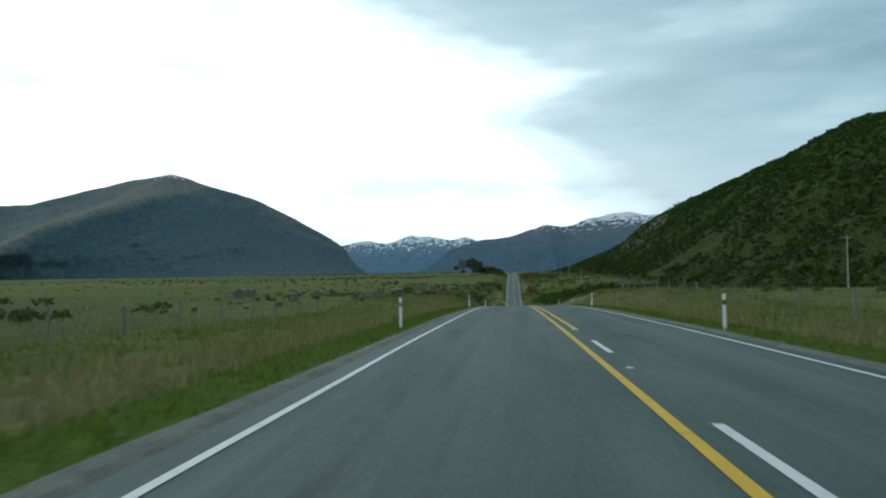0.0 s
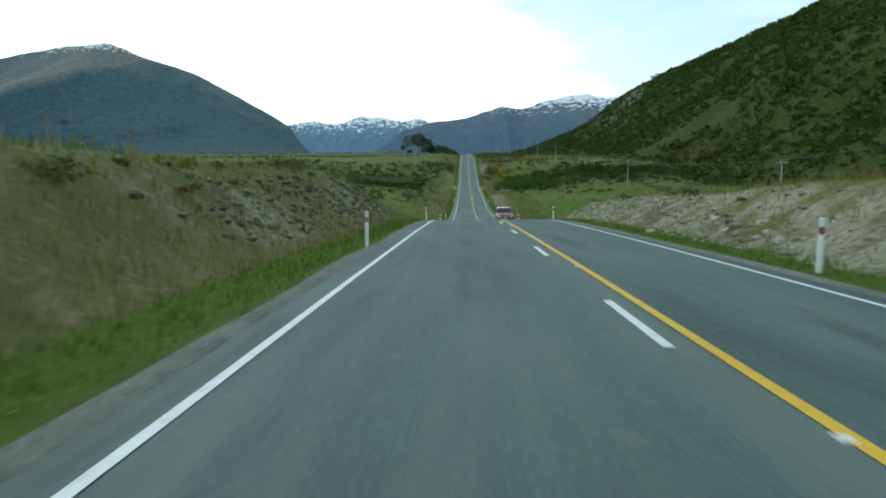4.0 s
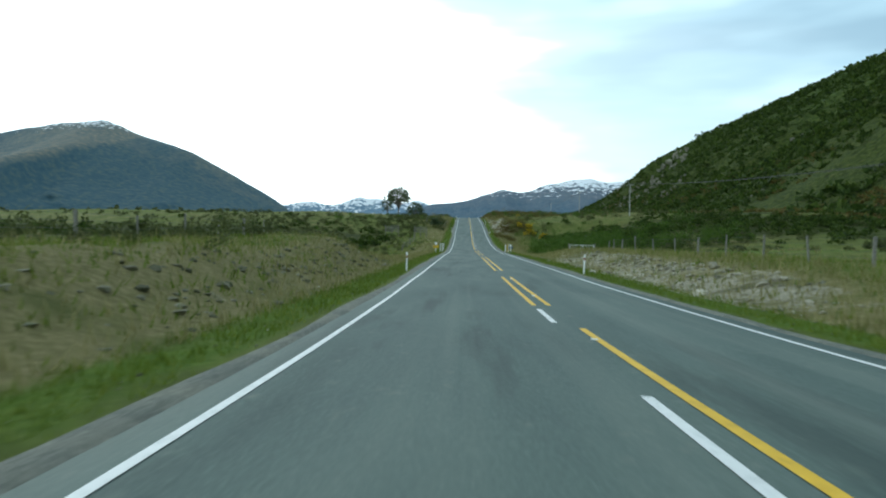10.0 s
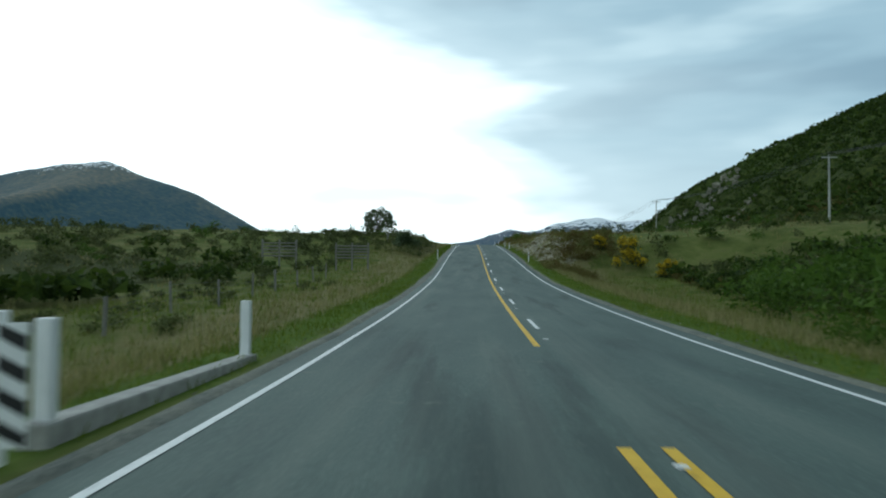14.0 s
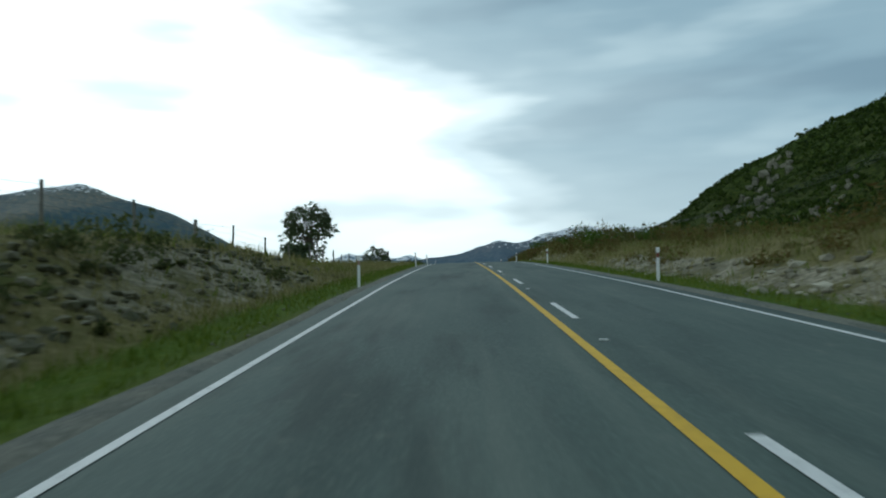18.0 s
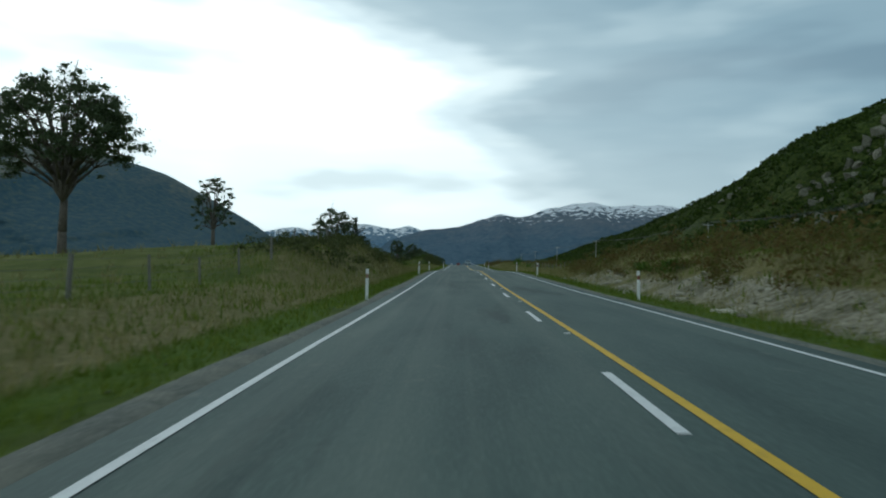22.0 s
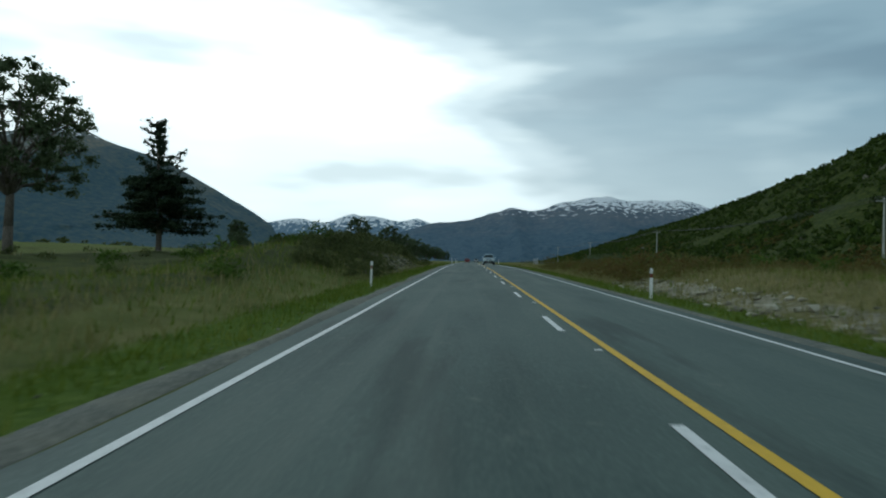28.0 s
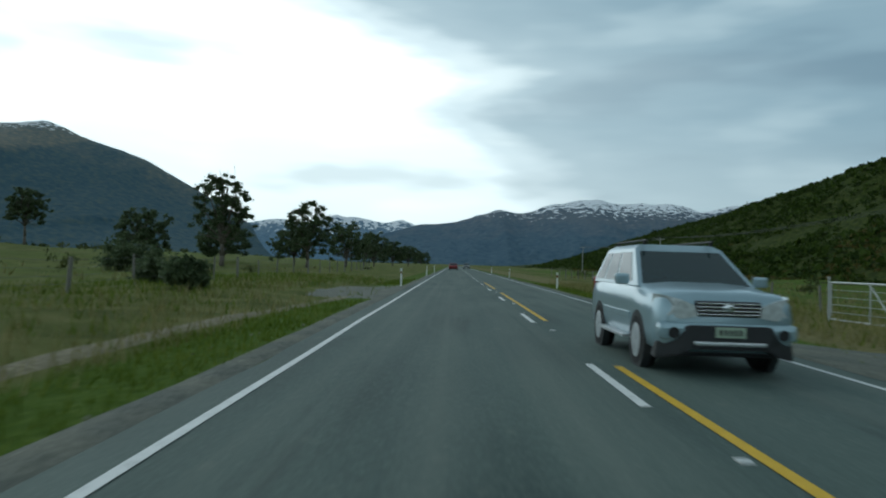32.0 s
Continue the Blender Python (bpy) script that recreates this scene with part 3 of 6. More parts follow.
strip("edge_line", EDGE_L, -60, 1600, .105, M_WHITE, "white painted edge line", wander=.07)
strip("edge_line", EDGE_R, -60, 1600, .105, M_WHITE, "white painted edge line", wander=.07)
# yellow no-passing lines on either side of the centre
for y0, y1 in ((-60, 83), (288, 303), (310, 341), (350, 361), (371, 382), (390, 590)):
    strip("no_passing_line", LINE_P, y0, y1, .12, M_YELLOW, "yellow painted no-passing line")
for y0, y1 in ((21, 283), (288, 303), (310, 341), (350, 361), (371, 382), (579, 820), (826, 838), (845, 856.2), (864, 881), (886, 900)):
    strip("no_passing_line", LINE_Q, y0, y1, .12, M_YELLOW, "yellow painted no-passing line")
# white centre dashes: three metres in every ten
for k in range(-6, 130):
    y = 3.94 + 10 * k - (.6 if k > 84 else 0)
    if 17 < y < 84 or 284 < y < 386 or 580 < y < 588:
        continue
    strip("centre_dash", LINE_Q if (y < 20 or 386 < y < 585) else LINE_P, y, y + 3, .11, M_WHITE, "", step=1.0)
# raised reflectors between the dashes
bm = bmesh.new()
box(bm, .10, .10, .018, 0, 0, .009, .005)
_rf = part("road_reflector", bm, M_WHITE, road)
_rf.location = (1.92, -8.6, float(crown_z(1.92, -8.6)))
for k in range(0, 92):
    y = 1.4 + 10 * k
    o = new("road_reflector", _rf.data)
    o.parent, o.location = road, (1.92, y, float(crown_z(1.92, y)))

# gravel shoulders
for side in (-1, 1):
    yy = np.arange(-70, 1100, 1.5)
    w = (.30 if side < 0 else .24) + .65 * np.clip(vnoise(yy * .17, 0 * yy, 41 + side) - .2, 0, 1)
    cols = np.array([0, .25, .5, .75, 1.0])
    d = cols[None] * w[:, None]
    x = np.where(side < 0, ROAD_L - d + .03, ROAD_R + d - .03)
    Y = np.repeat(yy[:, None], 5, 1)
    z = ground_z(x, Y) + .03 * (1 - cols[None]) ** .5 + .012
    z[:, 0] = road_z(yy) - .035
    z[:, -1] -= .06
    f = grid_faces(len(yy), 5)
    tagged(link_mesh("shoulder", np.stack([x, Y, z], -1).reshape(-1, 3), f if side > 0 else f[:, ::-1], M_GRAVEL, smooth=True),
           "grey gravel shoulder along the seal", "shoulder", kind="structure")


# ---------------------------------------------------------------- far mountains
def mountain(name, y, depth, prof, base, mat, seed, label, rough=90, step=45, gully=.0022, spurs=()):
    """A range seen from the valley: a crest across the way with ribs and gullies running down to its foot. prof: (x, height) along the crest; spurs: (x at the crest, x at the foot, reach forward, width)."""
    x = np.arange(prof[0][0], prof[-1][0] + 1, step)
    crest = np.interp(x, [p for p, _ in prof], [h for _, h in prof])
    k = np.hanning(5)[1:-1]
    crest = np.convolve(np.pad(crest, 1, mode="edge"), k / k.sum(), "valid")
    crest = crest + (vnoise(x * .006, 0 * x, seed, 5, .55) - .5) * rough * np.clip(crest / 260, 0, 1)
    rows = 48
    t = np.linspace(0, 1, rows)[:, None]                     # 0 at the foot, 1 at the crest
    X = np.repeat(x[None], rows + 1, 0)
    rib = np.abs(vnoise(X[:rows] * gully * 1.6 + 4, t * 1.6 + 0 * X[:rows], seed + 3, 4) - .5) * 2
    zz = base + (crest[None] - base) * (t ** 1.12) * (1 - .42 * (1 - t) * t * 4 * (1 - rib) * .5)
    yy = y - depth * (1 - t) + (rib - .5) * depth * .24 * (4 * t * (1 - t)) + 0 * X[:rows]
    tussock = sstep(.55, 1.0, t) * .45 + 0 * X[:rows]
    for top, foot, reach, width in spurs:
        ax = X[:rows] - (top + (foot - top) * (1 - t))
        # spur's west flank and crest painted paler as sunlit, east side left dark
        tussock = np.maximum(tussock, sstep(.03, .30, t) * np.where(ax < 0, .42 + .58 * np.exp(ax / width / 1.2), np.exp(-ax / 70)) * min(1, reach / 500))
        yy = yy - reach * np.exp(-np.abs(ax) / width) * np.sin(np.pi * np.clip(.06 + .94 * t, 0, 1)) ** .8
    fold = np.abs(vnoise(X[:rows] * gully * 2.2 + t * 2.2, t * 2.6 + 0 * X[:rows], seed + 9, 5, .6) - .5) * 2
    yy = yy + (fold - .4) * depth * .09 * 4 * t * t * (1 - t)
    Z = np.concatenate([zz, np.full((1, len(x)), base)])
    Yv = np.concatenate([yy, np.full((1, len(x)), y + 30)])
    ob = link_mesh(name, np.stack([X, Yv, Z], -1).reshape(-1, 3), grid_faces(rows + 1, len(x)), mat, smooth=True)
    ob.data.attributes.new("tussock", "FLOAT", "POINT").data.foreach_set("value", np.concatenate([tussock, tussock[-1:]]).ravel().astype(np.float32))
    return tagged(ob, label, "mountain", kind="structure")



# layers of cover on the ground
_d = np.where(gx < 1.4, ROAD_L - gx, gx - ROAD_R)
_lft = gx < 1.4
_n = vnoise(gx * .05, gyy * .03, 61)
_lush = np.clip(sstep(.25, .6, _d) * (1 - sstep(1.6, 2.5, _d)), 0, 1) * np.where(_lft & (gyy > 670), .68, .50)
_field = sstep(10, 20, _d) * (sstep(190, 205, gyy) * (1 - sstep(385, 400, gyy)) * .95 * sstep(.22, .62, vnoise(gx * .012, gyy * .06, 62)) + np.where(_lft, 0, 1) * sstep(655, 670, gyy) * (1 - sstep(735, 750, gyy)) * .5
                           + np.where(_lft, .26, .45) * sstep(np.where(_lft, 690, 812), np.where(_lft, 730, 825), gyy) * (1 - sstep(1150, 1250, gyy)))
_field = _field * np.where(gyy > 400, 1, np.where(_lft, knots([(190, .30), (240, .35), (254, .45), (259, 1.25), (276, 1.25), (282, .48), (330, .42), (345, .15), (400, .1)], gyy), knots([(190, .35), (225, .45), (238, .85), (252, .5), (262, 1.0), (300, .95), (345, .7), (370, .3)], gyy)))
_lush = np.maximum(_lush, _field) + np.where(_lft & (gyy < 70), .06, 0)
_dry = sstep(1.7, 2.3, _d) * (1 - sstep(5.2, 9.5, _d)) * .52 * (1 - .75 * _lft * sstep(670, 690, gyy)) + sstep(8, 30, _d) * .18 * (_n > .5)


def band(y0, y1, ramp=8):
    return sstep(y0 - ramp, y0 + ramp, gyy) * (1 - sstep(y1 - ramp, y1 + ramp, gyy))


_far = np.where(~_lft & (gyy > 489), 3.2, 5.0)
_face = sstep(np.where(_lft, 1.9, 1.25), np.where(_lft, 2.9, 2.2), _d) * (1 - sstep(_far, _far + 1.2, _d))
_stone = _face * np.where(_lft, .34 * band(128, 184) + .14 * band(280, 325) + .38 * band(470, 514) + .32 * band(786, 824) + .2 * band(85, 135),
                          .64 * band(92, 188) + .50 * band(288, 338) + .62 * band(450, 488, 5) + .75 * band(492, 526) + .5 * band(543, 566, 4) + .10 * band(566, 592) + .62 * band(594, 642, 5) + .60 * band(752, 780))
_stone = _stone * (.60 + .6 * sstep(.34, .6, vnoise(gx * .30, gyy * .14, 64, 3)))
_lush = _lush * np.where(_d > 8, .45 + .95 * vnoise(gx * .012, gyy * .11, 65, 3), 1)
_heath = _lft * sstep(3.4, 6.0, _d) * (1 - .5 * sstep(24, 60, _d)) * band(652, 835, 14) * (.20 + .38 * vnoise(gx * .05, gyy * .05, 68, 3)) + _lft * sstep(7, 18, _d) * (1 - sstep(40, 80, gyy)) * (.12 + .3 * vnoise(gx * .02, gyy * .05, 67, 3)) + _lft * sstep(20, 40, _d) * band(60, 190, 20) * .22 + sstep(11, 22, _d) * band(398, 446, 9) * (.25 + .5 * vnoise(gx * .03, gyy * .06, 66, 3))
LAYERS = {"heath": _heath, "lush": _lush, "dry": _dry, "stone": _stone}

hx = np.concatenate([np.linspace(58, 260, 46), np.linspace(270, 470, 8)])
hy = np.concatenate([np.arange(-200, 1600, 5.0), np.geomspace(1600, 3000, 40)])
HX, HY = np.meshgrid(hx, hy)
HZ = hill_z(HX, HY)
HZ[:, 0] -= 3
hillside = tagged(link_mesh("hillside", np.stack([HX, HY, HZ], -1).reshape(-1, 3), grid_faces(len(hy), len(hx)), M_HILL, smooth=True),
                  "steep green hillside of scrub, bracken and schist outcrops", "hill", kind="structure")
for nm, vals in LAYERS.items():
    at = ground.data.attributes.new(nm, "FLOAT", "POINT")
    at.data.foreach_set("value", vals.ravel().astype(np.float32))
def far(prof, dist):
    return [(u * dist, v * dist) for u, v in prof]


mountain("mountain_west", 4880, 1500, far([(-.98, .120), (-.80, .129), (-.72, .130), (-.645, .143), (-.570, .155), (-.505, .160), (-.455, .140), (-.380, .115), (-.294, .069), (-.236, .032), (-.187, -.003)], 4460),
         -20, M_MOUNT, 71, "broad dark haze-tinted mountain, tussocky spur painted lit and shaded, trace of snow", rough=26, step=30,
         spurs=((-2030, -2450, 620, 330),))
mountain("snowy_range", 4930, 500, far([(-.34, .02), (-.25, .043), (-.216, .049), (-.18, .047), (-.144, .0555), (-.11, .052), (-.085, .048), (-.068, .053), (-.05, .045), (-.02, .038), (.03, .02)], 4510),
         -20, M_ALP2, 75, "distant haze-tinted blue mountain range with snow along its tops", rough=62, step=18, gully=.005)
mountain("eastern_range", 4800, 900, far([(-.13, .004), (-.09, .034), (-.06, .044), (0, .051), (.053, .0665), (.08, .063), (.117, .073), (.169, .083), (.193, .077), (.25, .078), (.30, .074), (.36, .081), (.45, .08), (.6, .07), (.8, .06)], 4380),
         -20, M_ALP, 79, "long haze-tinted blue-grey mountain range with patchy snow on its crest", rough=46, step=18, gully=.004, spurs=((700, 420, 110, 190), (1100, 900, 130, 200), (250, 60, 90, 170)))


# ---------------------------------------------------------------- edge marker posts
def marker_post(x, y, left, lean=0.0):
    p = thing("marker_post", x, y, float(ground_z(x, y)) - .03, 0, "white roadside marker post with a %s reflector band" % ("dull brown" if left else "dark red"), "marker post", "edge marker posts")
    bm = bmesh.new()
    box(bm, .095, .045, .74, 0, 0, .37, .008)
    part("shaft", bm, M_POST, p)
    bm = bmesh.new()
    box(bm, .07, .035, .14, 0, 0, .81, .005)
    part("reflector_band", bm, M_DULLRED if left else M_DARKRED, p, "reflector band")
    bm = bmesh.new()
    box(bm, .10, .05, .17, 0, 0, .965, .012)
    part("cap", bm, M_POST, p)
    return p


_pl = marker_post(-3.5, 25, True)
for y in (60.5, 95.6, 128, 161, 197.6, 236, 310, 455, 506, 537, 561, 588, 613, 647.6, 668.8, 738, 771, 888, 925, 960):
    px = {60.5: -3.2, 236: -3.5, 771: -3.75}.get(y, -3.08 + RS.uniform(-.10, .10))
    copy_thing(_pl, pose(px, y, float(ground_z(px, y)) - .03, RS.uniform(-1.5, 1.5), RS.uniform(-2.5, 2.5), RS.uniform(-8, 8)))
_pr = marker_post(6.2, 22, False)
for y in (57, 96, 121, 161, 196.6, 233, 260, 309, 451, 490, 505, 533, 562, 589, 614.5, 647.4, 668.7, 742, 766, 892, 930, 970):
    copy_thing(_pr, pose(6.2 + RS.uniform(-.12, .12), y, float(ground_z(6.2, y)) - .03, RS.uniform(-1.5, 1.5), RS.uniform(-2.5, 2.5), RS.uniform(-8, 8)))


# ---------------------------------------------------------------- trees
def leaf_cloud(blobs, n, size, rs, flat=.8):
    """Small leaf triangles filling a list of blobs (x, y, z, r)."""
    blobs = np.array(blobs)
    w = blobs[:, 3] ** 2.2
    pick = rs.choice(len(blobs), n, p=w / w.sum())
    d = rs.normal(size=(n, 3))
    d /= np.linalg.norm(d, axis=1)[:, None]
    r = np.abs(rs.normal(size=n)) * .62 + .12
    c = blobs[pick, :3] + d * (r * blobs[pick, 3])[:, None] * np.array([1, 1, flat])
    a, b2 = rs.normal(size=(n, 3)), rs.normal(size=(n, 3))
    a /= np.linalg.norm(a, axis=1)[:, None]
    b2 -= (b2 * a).sum(1)[:, None] * a
    b2 /= np.linalg.norm(b2, axis=1)[:, None]
    s = size * rs.uniform(.6, 1.4, n)[:, None]
    v = np.stack([c - a * s, c + b2 * s * .55, c + a * s, c - b2 * s * .55], 1).reshape(-1, 3)
    return v, np.arange(4 * n).reshape(-1, 4)


def limb(bm, pts, r0, r1, seg=7):
    n = len(pts) - 1
    for i in range(n):
        tube(bm, pts[i], pts[i + 1], r0 + (r1 - r0) * i / n, r0 + (r1 - r0) * (i + 1) / n, seg)


def gum_tree(x, y, h, spread, seed, fork=.35, crown_from=.42, leaves=11000, leaf=.21, fill=.30, label="tall gum tree with a bare trunk and a rounded crown", kind="tree", dense=1.0, sink=.2, mat=None):
    """A forked trunk whose limbs reach the shell of a rounded crown; tufts of leaves sit on the shell, with gaps."""
    rs = np.random.RandomState(seed)
    t = thing("gum_tree", x, y, float(ground_z(x, y)) - sink, rs.uniform(0, 360), label, kind)
    bm = bmesh.new()
    f = h * fork
    limb(bm, [(0, 0, 0), (rs.uniform(-.1, .1), 0, f * .5), (0, rs.uniform(-.2, .2), f)], h * .026, h * .019, 9)
    blobs = []
    lo = h * crown_from
    zc, rz = lo + (h - lo) * .46, (h - lo) * .52
    k = int(15 * max(1, dense))
    for i in range(k):
        a = i * 2.4 + rs.uniform(-.3, .3)
        e = math.asin(-.62 + 1.60 * (i + .5) / k)               # from the drooping skirt up to the top
        q = rs.uniform(.78, 1.02)
        p3 = (math.cos(a) * math.cos(e) * spread * q, math.sin(a) * math.cos(e) * spread * q, zc + math.sin(e) * rz * q)
        p1 = (p3[0] * .22, p3[1] * .22, f + (p3[2] - f) * .42)
        p2 = (p3[0] * .62 + rs.normal() * .2, p3[1] * .62 + rs.normal() * .2, f + (p3[2] - f) * .80)
        limb(bm, [(0, 0, f * .97), p1, p2, p3], h * .010, h * .0028, 6)
        for _ in range(3):
            o = (p2[0] + rs.normal() * spread * .2, p2[1] + rs.normal() * spread * .2, p2[2] + abs(rs.normal()) * rz * .3)
            tube(bm, p2, o, h * .004, h * .0015, 5)
        for _ in range(5):
            blobs.append((p3[0] + rs.normal() * spread * .15, p3[1] + rs.normal() * spread * .15, p3[2] + rs.normal() * rz * .10, spread * rs.uniform(.08, .15)))
    for _ in range(int(86 * dense)):
        a, e = rs.uniform(0, 6.28), math.asin(rs.uniform(-.75 if fill > .5 else -.5, 1))
        q = 1 - fill * rs.rand() ** 1.5
        blobs.append((math.cos(a) * math.cos(e) * spread * q, math.sin(a) * math.cos(e) * spread * q, zc + math.sin(e) * rz * q, spread * rs.uniform(.08, .15)))
    part("trunk", bm, M_BARK, t, "pale forked trunk and limbs", smooth=True)
    v, fc = leaf_cloud(blobs, int(leaves * dense), leaf, rs, .62)
    link_mesh("crown", v, fc, mat or M_LEAF, t)
    return t


def pine_tree(x, y, h, spread, seed, label="dark ragged pine tree with a broad crown on a bare trunk"):
    """A bare foot, a broad dense skirt of level branches, and a thin ragged top whose limbs turn up at their ends."""
    rs = np.random.RandomState(seed)
    t = thing("pine_tree", x, y, float(ground_z(x, y)) - .2, 0, label, "tree")
    bm = bmesh.new()
    limb(bm, [(0, 0, 0), (.1, 0, h * .3), (-.15, 0, h * .6), (-.5, .1, h * .98)], h * .024, h * .004, 8)
    blobs = []
    for i in range(58):                                        # the dense skirt
        u = (i + rs.rand()) / 58
        z = h * (.17 + .40 * u)
        ln = spread * (1 - .62 * u ** 1.3) * rs.uniform(.62, 1.08)
        a = i * 2.4 + rs.uniform(-.4, .4)
        tip = (math.cos(a) * ln, math.sin(a) * ln, z + ln * rs.uniform(-.10, .14))
        tube(bm, (0, 0, z), tip, h * .006, h * .0015, 5)
        for s in np.linspace(.3, 1, 5):
            blobs.append((tip[0] * s, tip[1] * s, z + (tip[2] - z) * s, (.85 - .3 * s) * rs.uniform(.75, 1.2)))
    for i in range(22):                                        # the ragged top
        u = (i + .5) / 22
        z = h * (.54 + .42 * u)
        ln = (3.4 - 2.6 * u) * rs.uniform(.35, 1.15)
        a = i * 2.4 + rs.uniform(-.7, .7)
        mid = (math.cos(a) * ln * .6 - .4 * u, math.sin(a) * ln * .6, z + ln * .08)
        tip = (math.cos(a) * ln - .4 * u, math.sin(a) * ln, z + ln * rs.uniform(.25, .5))
        limb(bm, [(-.4 * u, 0, z), mid, tip], h * .005, h * .0012, 5)
        for s in (.15, .5, .8):
            blobs.append((mid[0] * s, mid[1] * s, z + (mid[2] - z) * s, .42 * rs.uniform(.7, 1.3)))
        for s in (0, .5, 1):
            blobs.append((mid[0] + (tip[0] - mid[0]) * s, mid[1] + (tip[1] - mid[1]) * s, mid[2] + (tip[2] - mid[2]) * s, .34 * rs.uniform(.7, 1.3)))
    part("trunk", bm, M_BARK, t, "dark bare trunk with level branches")
    v, fc = leaf_cloud(blobs, 46000, .125, rs, .55)
    link_mesh("crown", v, fc, M_NEEDLE, t)
    return t


gum_tree(-33.7, 651, 16.2, 5.5, 101, fork=.34, crown_from=.40, leaves=16000, leaf=.115, fill=.30, dense=2.4)
gum_tree(-48, 733, 18.0, 3.6, 102, fork=.4, crown_from=.3, leaves=13000, leaf=.13, dense=.9, label="slender see-through gum tree with a sparse crown")
gum_tree(-35.1, 797, 15.7, 5.6, 103, fork=.32, crown_from=.24, fill=.6, dense=1.5, leaves=18000, leaf=.14, label="gum tree with loose hanging foliage in pasture")
pine_tree(-31.6, 816.5, 14.0, 6.4, 104)
gum_tree(-71, 968, 9.8, 3.1, 107, fork=.36, crown_from=.36, fill=.9, dense=1.3, leaves=7000, leaf=.20, label="small round dark tree on a short trunk in far pasture")
gum_tree(-28.8, 938, 12.5, 3.4, 105, fork=.25, crown_from=.16, fill=.9, dense=1.25, leaves=17000, leaf=.145, label="dense upright gum tree beside a paddock")
gum_tree(-24, 967, 11, 4.2, 106, fork=.25, crown_from=.16, fill=.9, dense=1.25, leaves=17000, leaf=.145, label="rounded dark gum tree beside a paddock")
for i, (x, y, h, s) in enumerate(((-37, 965, 6.5, 3.6), (-46, 955, 7.5, 3.8), (-23, 1004, 10, 4), (-21, 1040, 9, 4), (-19, 1075, 8, 4), (-17, 1120, 8, 4.5), (-26, 1060, 10, 4), (-15, 1180, 7, 4), (-60, 935, 5.5, 3.0), (-30, 985, 8, 3.8))):
    gum_tree(x, y, h, s, 120 + i, fork=.2, crown_from=.08, fill=.95, dense=1.3, leaves=6400, leaf=.22, label="bushy dark green shelter tree in a roadside row")

# ---------------------------------------------------------------- grass, scrub and stones
def blades(name, x, y, h0, h1, w, nb, mat, seed, label, spread=.10, lean=.35):
    rs = np.random.RandomState(seed)
    n = len(x)
    z = ground_z(x, y) - .03
    bx, by, bz = (np.repeat(a, nb) for a in (x, y, z))
    m = n * nb
    bx, by = bx + rs.normal(size=m) * spread, by + rs.normal(size=m) * spread
    a, h = rs.rand(m) * 2 * np.pi, rs.uniform(h0, h1, m) * np.repeat(rs.uniform(.6, 1.3, n), nb)
    lx, ly = rs.normal(size=m) * lean * h, rs.normal(size=m) * lean * h
    c, s = np.cos(a) * w / 2, np.sin(a) * w / 2
    v = np.stack([np.stack([bx - c, by - s, bz], 1), np.stack([bx + c, by + s, bz], 1), np.stack([bx + lx, by + ly, bz + h], 1)], 1).reshape(-1, 3)
    return tagged(link_mesh(name, v, np.arange(3 * m).reshape(-1, 3), mat), label, "grass", kind="stuff")


def verge_points(n, d0, d1, y0, y1, seed, side=0, keep=None):
    rs = np.random.RandomState(seed)
    d, y = d0 + (d1 - d0) * rs.rand(n), y0 + (y1 - y0) * rs.rand(n)
    lft = rs.rand(n) < .5 if side == 0 else np.full(n, side < 0)
    x = np.where(lft, ROAD_L - d, ROAD_R + d)
    if keep is not None:
        k = keep(x, y, d) > rs.rand(n)
        x, y = x[k], y[k]
    return x, y


def stony(x, y):
    """1 where the banks are bare stone."""
    lft = x < 1.4
    dd = np.where(lft, ROAD_L - x, x - ROAD_R)
    end = np.where(~lft & (y > 489), 3.2, 5.0)
    f = sstep(np.where(lft, 1.9, 1.25), np.where(lft, 2.9, 2.2), dd) * (1 - sstep(end, end + 1.2, dd))
    bd = lambda a, b, r=8: sstep(a - r, a + r, y) * (1 - sstep(b - r, b + r, y))
    return f * np.where(lft, .75 * bd(128, 184) + .2 * bd(280, 325) + .75 * bd(470, 514) + .8 * bd(786, 824), bd(92, 188) + .8 * bd(288, 338) + .9 * bd(450, 488, 5) + .95 * bd(492, 526) + .8 * bd(543, 566, 4) + .1 * bd(566, 592) + .85 * bd(594, 642, 5) + .85 * bd(752, 780))


def apron(x, y):
    """1 on the gravel entrances."""
    return ((x > 5) & (x < 8.2) & (y > 850) & (y < 864)) | ((x < -2) & (x > -7) & (y > 871) & (y < 891))


patch = lambda x, y, d: (.35 + .8 * vnoise(x * .3, y * .15, 81)) * (1 - .9 * apron(x, y))
blades("verge_grass", *verge_points(100000, .50, 2.25, -5, 905, 201, keep=patch), .06, .22, .036, 3, M_GRASS, 202, "short bright green grass along the road verge")
drymix = lambda x, y, d: np.where(vnoise(x * .12, y * .08, 83) > .34, 1, .35) * (1 - .6 * sstep(5.0, 8.0, d)) * np.where((x < 0) & (((y > 395) & (y < 458)) | ((y > 590) & (y < 625))), .4, np.where((x < 0) & (y > 262) & (y < 345), .55, 1)) * np.where((x < 0) & (y > 675), .34, 1) * (1 - .8 * stony(x, y)) * (1 - .95 * apron(x, y))
blades("dry_grass", *verge_points(160000, 1.8, 10, -5, 905, 203, keep=drymix), .18, .52, .034, 3, M_DRY, 204, "long dry tan grass and seed heads on the banks", .14, .3)
